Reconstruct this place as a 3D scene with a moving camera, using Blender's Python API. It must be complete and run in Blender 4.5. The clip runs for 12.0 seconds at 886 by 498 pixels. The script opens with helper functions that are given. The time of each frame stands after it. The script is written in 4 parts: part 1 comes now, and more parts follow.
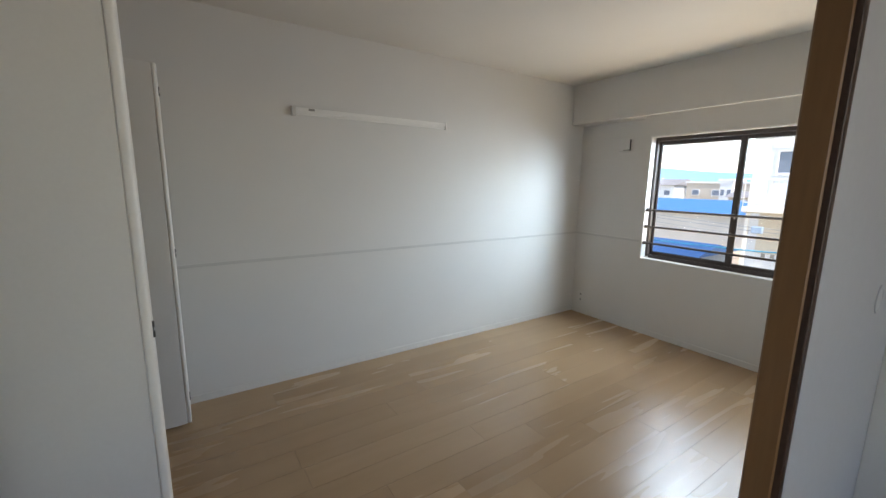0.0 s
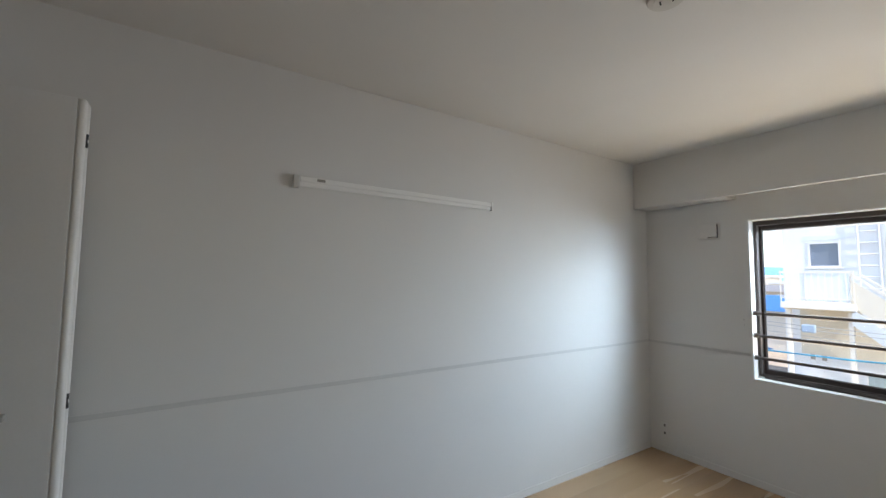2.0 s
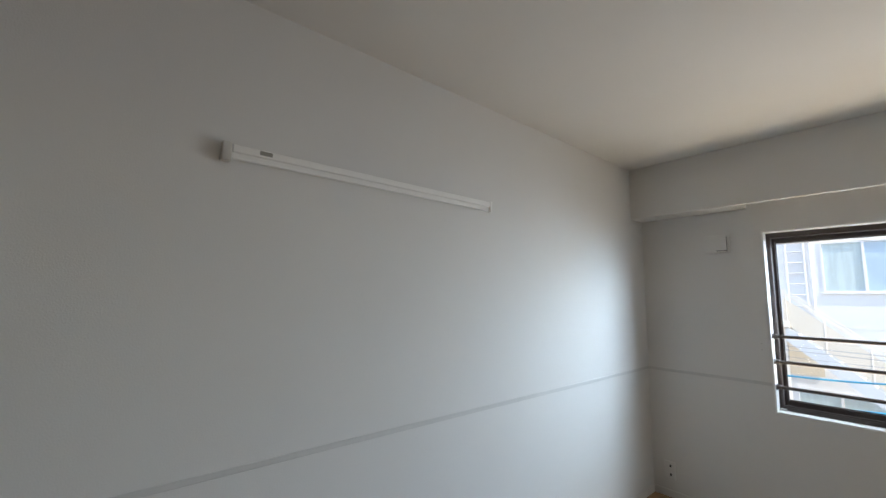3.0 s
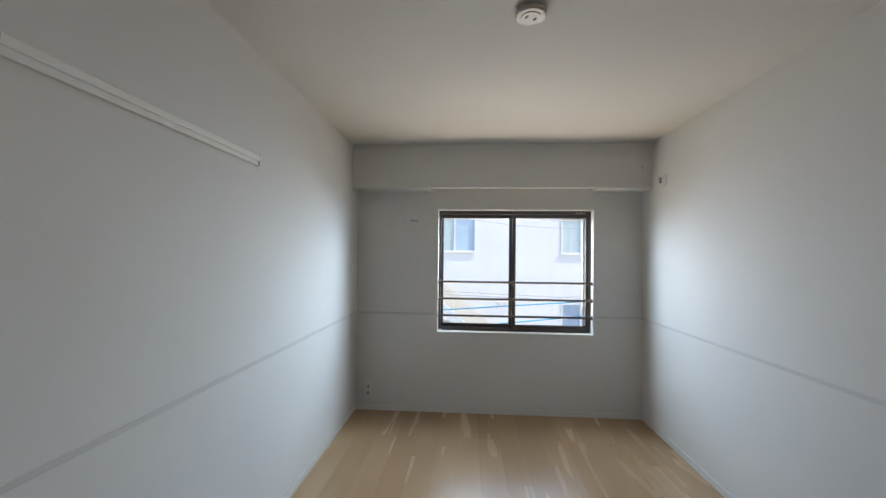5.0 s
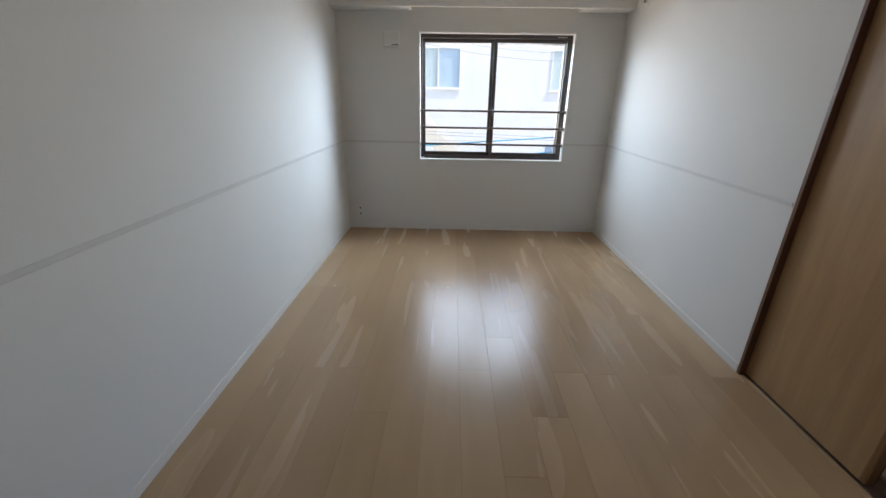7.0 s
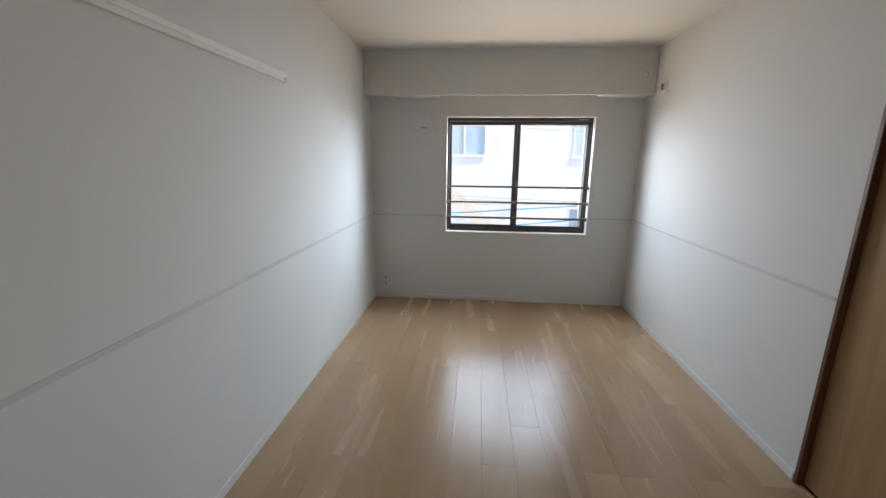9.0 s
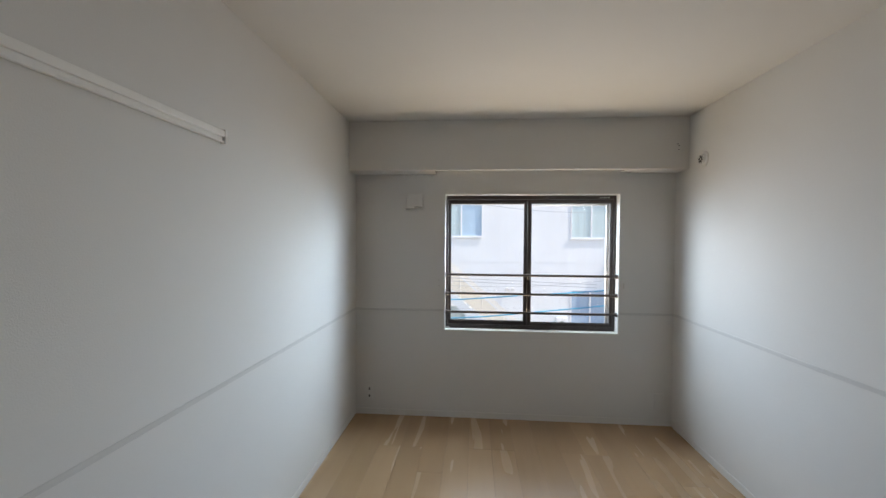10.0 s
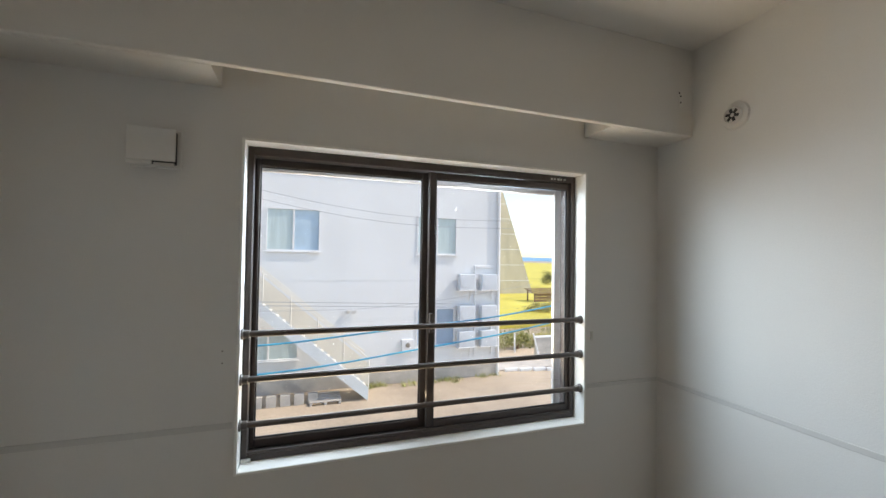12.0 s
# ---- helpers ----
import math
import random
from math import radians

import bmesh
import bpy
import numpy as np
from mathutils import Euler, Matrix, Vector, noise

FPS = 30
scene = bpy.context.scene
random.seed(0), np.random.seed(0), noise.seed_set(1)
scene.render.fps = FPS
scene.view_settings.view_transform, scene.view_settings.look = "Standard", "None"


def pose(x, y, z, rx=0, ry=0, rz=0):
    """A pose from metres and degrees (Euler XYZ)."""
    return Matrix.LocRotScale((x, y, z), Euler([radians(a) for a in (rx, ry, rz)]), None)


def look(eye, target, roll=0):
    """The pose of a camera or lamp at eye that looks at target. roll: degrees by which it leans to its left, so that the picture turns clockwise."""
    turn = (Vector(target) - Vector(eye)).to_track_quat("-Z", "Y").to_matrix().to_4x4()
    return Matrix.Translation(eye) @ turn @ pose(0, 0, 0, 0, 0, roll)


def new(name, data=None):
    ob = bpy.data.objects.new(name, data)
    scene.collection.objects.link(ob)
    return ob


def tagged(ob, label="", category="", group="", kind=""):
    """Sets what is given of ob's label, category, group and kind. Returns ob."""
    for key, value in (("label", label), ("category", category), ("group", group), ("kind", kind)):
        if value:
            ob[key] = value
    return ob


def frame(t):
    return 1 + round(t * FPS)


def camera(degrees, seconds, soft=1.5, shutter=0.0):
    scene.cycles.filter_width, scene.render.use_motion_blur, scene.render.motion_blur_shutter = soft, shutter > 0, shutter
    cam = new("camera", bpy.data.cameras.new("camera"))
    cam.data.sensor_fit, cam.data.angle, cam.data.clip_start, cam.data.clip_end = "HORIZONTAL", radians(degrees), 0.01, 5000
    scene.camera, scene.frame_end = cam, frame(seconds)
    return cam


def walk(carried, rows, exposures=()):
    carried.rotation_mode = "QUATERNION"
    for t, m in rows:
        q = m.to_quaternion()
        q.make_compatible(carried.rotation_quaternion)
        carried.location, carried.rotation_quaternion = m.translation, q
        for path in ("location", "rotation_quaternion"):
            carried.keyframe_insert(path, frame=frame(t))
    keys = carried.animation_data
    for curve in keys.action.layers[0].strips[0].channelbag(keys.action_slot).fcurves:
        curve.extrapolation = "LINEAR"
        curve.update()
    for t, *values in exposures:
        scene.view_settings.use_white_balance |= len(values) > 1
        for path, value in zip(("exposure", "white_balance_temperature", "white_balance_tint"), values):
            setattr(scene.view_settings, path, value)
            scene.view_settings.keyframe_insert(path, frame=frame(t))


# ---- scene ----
cam = camera(96.9, 12.0)
PATH = [
    (0, (2.798, -3.606, 1.418), (1.151, -2.522, 1.082), 0.8),
    (0.5, (2.591, -3.528, 1.409), (0.921, -2.431, 1.305), 0.6),
    (1, (2.352, -3.44, 1.422), (0.676, -2.349, 1.441), 0.6),
    (1.5, (2.155, -3.398, 1.422), (0.465, -2.331, 1.505), 0.7),
    (2, (1.942, -3.354, 1.425), (0.258, -2.284, 1.561), 0.7),
    (2.5, (1.665, -3.255, 1.434), (0.039, -2.102, 1.602), 0.6),
    (3, (1.364, -3.194, 1.424), (-0.164, -1.925, 1.656), 0.6),
    (3.5, (1.15, -3.251, 1.426), (0.088, -1.577, 1.69), 0.8),
    (5.5, (1.023, -3.730, 1.413), (0.976, -1.733, 1.301), 0.5),
    (6, (1.078, -3.860, 1.342), (1.067, -1.905, 0.916), 0.4),
    (6.5, (1.062, -3.931, 1.305), (1.053, -2.058, 0.605), 0.7),
    (8.5, (1.069, -4.01, 1.413), (0.92, -2.159, 0.671), 0.5),
    (9, (1.065, -3.948, 1.445), (0.898, -2.005, 1.001), 0.6),
    (9.5, (1.045, -3.705, 1.449), (0.858, -1.721, 1.274), 0.45),
    (10, (0.990, -3.235, 1.472), (0.833, -1.243, 1.427), 0.4),
    (10.5, (1.017, -2.766, 1.457), (0.911, -0.769, 1.466), 0.55),
    (11, (0.949, -2.325, 1.487), (1.004, -0.326, 1.480), 0.45),
    (11.5, (0.953, -1.88, 1.485), (1.264, 0.096, 1.483), 0.7),
    (12, (0.965, -1.470, 1.458), (1.612, 0.420, 1.503), 0.9),
]
EXPOSURES = [(0.0, 1.56, 6850, 12), (0.6, 1.47, 6700, 12), (1.5, 1.43, 6500, 12), (3.5, 1.36, 6500, 12), (5.5, 1.24, 6450, 12), (6.5, 1.33, 6550, 13), (8.8, 1.45, 6800, 15), (9.5, 1.27, 6750, 14), (10.2, 1.11, 6750, 13), (11.0, 0.92, 6800, 12), (12.0, 0.92, 7000, 12)]
walk(cam, [(t, look(eye, target, roll)) for t, eye, target, roll in PATH], EXPOSURES)

SKY, SUN, DAY, YARD, SIDE, HALL = 0.15, 2.0, 9.2, 4.9, 6.2, 0.16

# ---- world, sun, window light ----
world = bpy.data.worlds.new("world")
scene.world = world
world.use_nodes = True
wn = world.node_tree.nodes
wl = world.node_tree.links
sky = wn.new("ShaderNodeTexSky")
sky.sky_type = "NISHITA"
sky.sun_disc = False
sky.sun_elevation = radians(48.9)
sky.sun_rotation = radians(104.7)
sky.air_density = 1.0
sky.dust_density = 0.6
wn["Background"].inputs["Strength"].default_value = SKY
wl.new(sky.outputs["Color"], wn["Background"].inputs["Color"])

sun = new("sun", bpy.data.lights.new("sun", "SUN"))
sun.data.energy = SUN
sun.data.angle = radians(0.5)
sun.data.color = (1.0, 0.94, 0.84)
sun.matrix_world = look((7.6, -2, 9), (0, 0, 0))

def opening_light(name, energy, eye, target, width, height, color, spread=180):
    """Area lamp at an opening, in place of daylight from the sky or yard outside."""
    ob = new(name, bpy.data.lights.new(name, "AREA"))
    ob.data.shape = "RECTANGLE"
    ob.data.size, ob.data.size_y = width, height
    ob.data.energy, ob.data.color, ob.data.spread = energy, color, radians(spread)
    ob.matrix_world = look(eye, target)


SKYLIGHT = (0.64, 0.83, 1.0)
opening_light("window_daylight", DAY, (1.445, 0.36, 1.36), (1.445, -0.56, 0.86), 1.34, 1.0, (0.68, 0.835, 1.0), 150)
opening_light("window_yard_bounce", YARD, (1.445, 0.26, 1.02), (1.445, -0.55, 2.05), 1.30, 0.5, (1.0, 0.82, 0.56), 140)
opening_light("window_daylight_west", SIDE, (1.75, 0.45, 1.80), (0.0, -1.00, 1.00), 0.60, 0.24, SKYLIGHT, 80)
opening_light("window_daylight_east", SIDE * 0.5, (1.15, 0.45, 1.80), (2.571, -0.65, 1.00), 0.60, 0.24, SKYLIGHT, 82)
# Added fill lamp that lightens the hall side; its window is made up.
opening_light("hall_fill_light", HALL, (4.0, -3.3, 1.45), (2.0, -3.3, 1.3), 1.5, 1.1, (1.0, 0.94, 0.84))

# ---- materials ----
def material(name, color, rough=0.6, metal=0.0, vary=0.06, scale=3.0, bump=0.0, grain=60.0, tint=None, stretch=(1, 1, 1), random_amount=0.0, spec=0.5):
    """A painted or plain surface: two scales of variation in colour, fine relief, roughness that varies."""
    m = bpy.data.materials.new(name)
    m.use_nodes = True
    n, l = m.node_tree.nodes, m.node_tree.links
    b = n["Principled BSDF"]
    b.inputs["Metallic"].default_value = metal
    b.inputs["Specular IOR Level"].default_value = spec
    co = n.new("ShaderNodeTexCoord")
    mp = n.new("ShaderNodeMapping")
    mp.inputs["Scale"].default_value = stretch
    l.new(co.outputs["Object"], mp.inputs["Vector"])
    big = n.new("ShaderNodeTexNoise")
    big.inputs["Scale"].default_value = scale
    big.inputs["Detail"].default_value = 4
    fine = n.new("ShaderNodeTexNoise")
    fine.inputs["Scale"].default_value = grain
    fine.inputs["Detail"].default_value = 3
    for t in (big, fine):
        l.new(mp.outputs["Vector"], t.inputs["Vector"])
    add = n.new("ShaderNodeMath")
    add.operation = "ADD"
    l.new(big.outputs["Fac"], add.inputs[0])
    mul = n.new("ShaderNodeMath")
    mul.operation = "MULTIPLY"
    mul.inputs[1].default_value = 0.5
    l.new(fine.outputs["Fac"], mul.inputs[0])
    l.new(mul.outputs[0], add.inputs[1])
    last = add
    if random_amount:
        info = n.new("ShaderNodeObjectInfo")
        r = n.new("ShaderNodeMath")
        r.operation = "MULTIPLY_ADD"
        r.inputs[1].default_value = random_amount
        l.new(info.outputs["Random"], r.inputs[0])
        l.new(add.outputs[0], r.inputs[2])
        last = r
    ramp = n.new("ShaderNodeValToRGB")
    ramp.color_ramp.elements[0].position = 0.45
    ramp.color_ramp.elements[1].position = 1.05 + random_amount
    lo = tuple(max(0, c * (1 - vary)) for c in color)
    hi = tuple(min(1, c * (1 + vary)) for c in (tint or color))
    ramp.color_ramp.elements[0].color = (*lo, 1)
    ramp.color_ramp.elements[1].color = (*hi, 1)
    l.new(last.outputs[0], ramp.inputs["Fac"])
    l.new(ramp.outputs["Color"], b.inputs["Base Color"])
    rr = n.new("ShaderNodeMapRange")
    rr.inputs["To Min"].default_value = max(0.02, rough - 0.06)
    rr.inputs["To Max"].default_value = min(1, rough + 0.06)
    l.new(big.outputs["Fac"], rr.inputs["Value"])
    l.new(rr.outputs["Result"], b.inputs["Roughness"])
    if bump:
        bp = n.new("ShaderNodeBump")
        bp.inputs["Strength"].default_value = bump
        bp.inputs["Distance"].default_value = 0.002
        l.new(fine.outputs["Fac"], bp.inputs["Height"])
        l.new(bp.outputs["Normal"], b.inputs["Normal"])
    return m


def wood(name, dark, light, rough, random_amount=0.0, along="Y", coat=0.0, bump=0.05):
    """Wood with long grain, per-piece tone, soft figure."""
    m = bpy.data.materials.new(name)
    m.use_nodes = True
    n, l = m.node_tree.nodes, m.node_tree.links
    b = n["Principled BSDF"]
    co = n.new("ShaderNodeTexCoord")
    info = n.new("ShaderNodeObjectInfo")
    mp = n.new("ShaderNodeMapping")
    mp.inputs["Scale"].default_value = (5, 0.45, 5) if along == "Y" else (9, 9, 0.7)
    shift = n.new("ShaderNodeVectorMath")
    shift.operation = "MULTIPLY_ADD"
    shift.inputs[1].default_value = (7.3, 5.1, 3.7)
    l.new(info.outputs["Random"], shift.inputs[0])
    l.new(co.outputs["Object"], shift.inputs[2])
    l.new(shift.outputs[0], mp.inputs["Vector"])
    grain = n.new("ShaderNodeTexNoise")
    grain.inputs["Scale"].default_value = 2.2
    grain.inputs["Detail"].default_value = 3.5 if along == "Z" else 1.6
    grain.inputs["Distortion"].default_value = 0.35
    pore = n.new("ShaderNodeTexNoise")
    pore.inputs["Scale"].default_value = 16
    pore.inputs["Detail"].default_value = 2
    cloud = n.new("ShaderNodeTexNoise")
    cloud.inputs["Scale"].default_value = 1.3
    l.new(mp.outputs["Vector"], grain.inputs["Vector"])
    l.new(mp.outputs["Vector"], pore.inputs["Vector"])
    l.new(shift.outputs[0], cloud.inputs["Vector"])
    a = n.new("ShaderNodeMath")
    a.operation = "MULTIPLY_ADD"
    a.inputs[1].default_value = 0.35 if along == "Z" else 0.12
    l.new(pore.outputs["Fac"], a.inputs[0])
    l.new(grain.outputs["Fac"], a.inputs[2])
    c = n.new("ShaderNodeMath")
    c.operation = "MULTIPLY_ADD"
    c.inputs[1].default_value = 0.4
    l.new(cloud.outputs["Fac"], c.inputs[0])
    soft = n.new("ShaderNodeMath")
    soft.operation = "MULTIPLY"
    soft.inputs[1].default_value = 0.38 if along == "Z" else 0.30
    l.new(a.outputs[0], soft.inputs[0])
    l.new(soft.outputs[0], c.inputs[2])
    r = n.new("ShaderNodeMath")
    r.operation = "MULTIPLY_ADD"
    r.inputs[1].default_value = random_amount
    l.new(info.outputs["Random"], r.inputs[0])
    l.new(c.outputs[0], r.inputs[2])
    ramp = n.new("ShaderNodeValToRGB")
    ramp.color_ramp.elements[0].position = 0.34 if along == "Z" else 0.33
    ramp.color_ramp.elements[1].position = (0.66 if along == "Z" else 0.75) + random_amount
    ramp.color_ramp.elements[0].color = (*dark, 1)
    ramp.color_ramp.elements[1].color = (*light, 1)
    l.new(r.outputs[0], ramp.inputs["Fac"])
    l.new(ramp.outputs["Color"], b.inputs["Base Color"])
    rr = n.new("ShaderNodeMapRange")
    rr.inputs["To Min"].default_value = max(0.03, rough - 0.05)
    rr.inputs["To Max"].default_value = rough + 0.07
    l.new(grain.outputs["Fac"], rr.inputs["Value"])
    l.new(rr.outputs["Result"], b.inputs["Roughness"])
    b.inputs["Specular IOR Level"].default_value = 0.42 if along == "Z" else 0.58
    b.inputs["Coat Weight"].default_value = coat
    b.inputs["Coat Roughness"].default_value = 0.2
    bp = n.new("ShaderNodeBump")
    bp.inputs["Strength"].default_value = bump
    bp.inputs["Distance"].default_value = 0.001
    l.new(a.outputs[0], bp.inputs["Height"])
    l.new(bp.outputs["Normal"], b.inputs["Normal"])
    return m


def glass_material(name, tint=(1, 1, 1)):
    m = bpy.data.materials.new(name)
    m.use_nodes = True
    n, l = m.node_tree.nodes, m.node_tree.links
    n.remove(n["Principled BSDF"])
    tr = n.new("ShaderNodeBsdfTransparent")
    tr.inputs["Color"].default_value = (*tint, 1)
    gl = n.new("ShaderNodeBsdfGlossy")
    gl.inputs["Roughness"].default_value = 0.02
    fr = n.new("ShaderNodeFresnel")
    fr.inputs["IOR"].default_value = 1.35
    mx = n.new("ShaderNodeMixShader")
    l.new(fr.outputs[0], mx.inputs[0])
    l.new(tr.outputs[0], mx.inputs[1])
    l.new(gl.outputs[0], mx.inputs[2])
    l.new(mx.outputs[0], n["Material Output"].inputs["Surface"])
    return m


WALLPAPER = material("wallpaper", (0.655, 0.643, 0.622), 0.75, vary=0.03, scale=1.2, bump=0.25, grain=220)
CEILING_PAPER = material("ceiling_paper", (0.67, 0.655, 0.63), 0.8, vary=0.03, scale=1.5, bump=0.25, grain=200)
BELT_VINYL = material("belt_vinyl", (0.55, 0.54, 0.525), 0.55, vary=0.05, scale=5)
BASE_VINYL = material("base_vinyl", (0.66, 0.645, 0.62), 0.5, vary=0.04, scale=4)
WHITE_TRIM = material("white_trim", (0.78, 0.77, 0.74), 0.4, vary=0.03, scale=6)
WHITE_DOOR = material("white_door", (0.68, 0.675, 0.66), 0.42, vary=0.03, scale=3, bump=0.04, grain=90)
WHITE_PLASTIC = material("white_plastic", (0.66, 0.65, 0.63), 0.35, vary=0.03, scale=12)
OLD_PLASTIC = material("old_plastic", (0.54, 0.52, 0.48), 0.4, vary=0.06, scale=14)
RAIL_WHITE = material("rail_white", (0.80, 0.79, 0.765), 0.35, vary=0.02, scale=12)
# Near-black that stands for the shade inside slots, holes, gaps and rooms.
SHADE_BLACK = material("shade_black", (0.02, 0.02, 0.02), 0.6)
GREY_METAL = material("grey_metal", (0.30, 0.29, 0.27), 0.38, metal=0.8, vary=0.08, scale=20)
HANDLE_METAL = material("dull_handle_metal", (0.42, 0.41, 0.39), 0.42, metal=0.5, vary=0.06, scale=18)
STEEL_DARK = material("dark_hinge_steel", (0.05, 0.05, 0.05), 0.4, metal=0.6)
BRONZE = material("bronze_aluminium", (0.078, 0.063, 0.058), 0.42, metal=0.25, vary=0.15, scale=9)
BAR_PAINT = material("brown_grey_bar", (0.115, 0.099, 0.092), 0.38, metal=0.4, vary=0.12, scale=15)
SILVER = material("silver_aluminium", (0.58, 0.56, 0.54), 0.35, metal=0.4, vary=0.05, scale=8)
RUBBER = material("black_gasket", (0.02, 0.02, 0.02), 0.7)
FLOOR_WOOD = wood("light_oak_floor", (0.365, 0.237, 0.130), (0.560, 0.388, 0.230), 0.25, random_amount=0.22, coat=0.0, bump=0.02)
PLANK_EDGE = material("bare_plank_edge", (0.27, 0.175, 0.10), 0.75)
SUBFLOOR = material("subfloor", (0.10, 0.065, 0.04), 0.8)
BROWN_VENEER = wood("brown_veneer", (0.275, 0.158, 0.074), (0.41, 0.252, 0.122), 0.38, along="Z")
BROWN_EDGE = wood("brown_edge", (0.15, 0.075, 0.030), (0.28, 0.15, 0.065), 0.4, along="Z")
DARK_EDGE = material("dark_brown_edge", (0.045, 0.020, 0.011), 0.45, vary=0.2, scale=8)
RED_BROWN = material("red_brown_jamb", (0.11, 0.045, 0.022), 0.4, vary=0.2, scale=6)
PLYWOOD = wood("closet_plywood", (0.22, 0.13, 0.06), (0.36, 0.23, 0.12), 0.6, along="Z")
GREY_LEAF = material("grey_white_leaf", (0.50, 0.51, 0.54), 0.45, vary=0.04, scale=2)
PANE = glass_material("window_pane")

FACADE = material("white_facade", (0.745, 0.765, 0.775), 0.8, vary=0.06, scale=0.5, bump=0.3, grain=30)
FACADE_TRIM = material("facade_trim", (0.74, 0.75, 0.76), 0.6, vary=0.05)
CREAM_SIDING = material("cream_siding", (0.50, 0.45, 0.33), 0.75, vary=0.22, scale=0.9, stretch=(1, 1, 0.3))
OUT_GLASS = material("curtained_glass", (0.48, 0.58, 0.60), 0.12, vary=0.12, scale=2.5, stretch=(4, 1, 0.3))
OUT_GLASS_DARK = material("dark_glass", (0.16, 0.20, 0.27), 0.12, vary=0.2, scale=2)
BLUE_SHEET = material("blue_sheet", (0.42, 0.55, 0.66), 0.35, vary=0.12, scale=1.5)
STAIR_PAINT = material("white_stair_paint", (0.78, 0.75, 0.67), 0.5, vary=0.08, scale=2)
BUFF_TINT = material("buff_tint", (0.66, 0.61, 0.50), 0.7, vary=0.1, scale=1.2)
SOFFIT = material("landing_soffit", (0.55, 0.47, 0.33), 0.7, vary=0.12, scale=1.5)
UNIT_PAINT = material("unit_paint", (0.62, 0.66, 0.70), 0.45, vary=0.06, scale=4)
GROUND = material("dirt_yard", (0.40, 0.32, 0.24), 0.95, vary=0.22, scale=0.35, grain=12, bump=0.6, tint=(0.47, 0.38, 0.28))
ASPHALT = material("asphalt", (0.10, 0.095, 0.09), 0.9, vary=0.2, scale=0.5, grain=40, bump=0.4)
FIELD = material("yellow_field", (0.56, 0.47, 0.06), 0.9, vary=0.25, scale=0.15, grain=4, tint=(0.62, 0.54, 0.09))
GRASS = material("grass", (0.36, 0.36, 0.14), 0.9, vary=0.4, scale=2, grain=20)
BLUE_ROOF = material("blue_roof", (0.055, 0.19, 0.44), 0.5, vary=0.1, scale=1)
BEIGE_WALL = material("beige_wall", (0.52, 0.47, 0.40), 0.8, vary=0.1, scale=0.6)
ROOF_GREY = material("grey_roof", (0.28, 0.27, 0.27), 0.7, vary=0.15, scale=1)
BLUE_CABLE = material("blue_cable_cover", (0.03, 0.22, 0.50), 0.4, vary=0.45, scale=2.5, tint=(0.04, 0.36, 0.52))
BLACK_CABLE = material("grey_cable", (0.34, 0.36, 0.38), 0.6, vary=0.1)
PALE_WALL = material("pale_wall", (0.66, 0.62, 0.55), 0.8, vary=0.08, scale=0.8)
DOOR_PALE = material("pale_door_paint", (0.68, 0.73, 0.76), 0.5, vary=0.05)
CONCRETE = material("concrete", (0.46, 0.43, 0.39), 0.9, vary=0.18, scale=2, grain=30, bump=0.4)
TIMBER = material("weathered_timber", (0.20, 0.12, 0.08), 0.85, vary=0.25, scale=4, stretch=(0.3, 1, 3))
LEAF = material("olive_leaf", (0.12, 0.15, 0.04), 0.7, vary=0.35, scale=2, tint=(0.26, 0.25, 0.06))
LEAF_DRY = material("yellow_leaf", (0.30, 0.26, 0.06), 0.7, vary=0.3, scale=2, tint=(0.42, 0.38, 0.10))
PANEL_CREAM = material("cream_panel", (0.72, 0.68, 0.58), 0.55, vary=0.06, scale=1.5)
STRINGER_PAINT = material("pale_blue_stair_paint", (0.62, 0.67, 0.70), 0.5, vary=0.08, scale=2)
HILL = material("hazy_hill", (0.20, 0.40, 0.58), 1.0, vary=0.1, scale=0.01)
DOOR_BLUE = material("blue_grey_shutter", (0.32, 0.42, 0.54), 0.5, vary=0.1, scale=2)

# ---- mesh helpers ----
def box(bm, x0, x1, y0, y1, z0, z1, bevel=0.0, seg=2):
    m = Matrix.LocRotScale(((x0 + x1) / 2, (y0 + y1) / 2, (z0 + z1) / 2), None, (abs(x1 - x0), abs(y1 - y0), abs(z1 - z0)))
    made = bmesh.ops.create_cube(bm, size=1.0, matrix=m)
    if bevel:
        edges = list({e for v in made["verts"] for e in v.link_edges})
        bmesh.ops.bevel(bm, geom=edges, offset=bevel, segments=seg, profile=0.5, affect="EDGES")
    return bm


def rod(bm, a, b, r0, r1=None, n=16, caps=True):
    a, b = Vector(a), Vector(b)
    turn = (b - a).to_track_quat("Z", "Y").to_matrix().to_4x4()
    m = Matrix.Translation((a + b) / 2) @ turn
    bmesh.ops.create_cone(bm, cap_ends=caps, segments=n, radius1=r0, radius2=r0 if r1 is None else r1, depth=(b - a).length, matrix=m)
    return bm


def lathe(bm, centre, axis, profile, n=32):
    """Turns a profile of (radius, height) round an axis."""
    turn = Vector(axis).to_track_quat("Z", "Y").to_matrix()
    rings = []
    for r, h in profile:
        ring = []
        for i in range(n):
            a = 2 * math.pi * i / n
            ring.append(bm.verts.new(Vector(centre) + turn @ Vector((r * math.cos(a), r * math.sin(a), h))))
        rings.append(ring)
    for lo, hi in zip(rings, rings[1:]):
        for i in range(n):
            bm.faces.new((lo[i], lo[(i + 1) % n], hi[(i + 1) % n], hi[i]))
    bm.faces.new(rings[-1])
    bm.faces.new(list(reversed(rings[0])))
    return bm


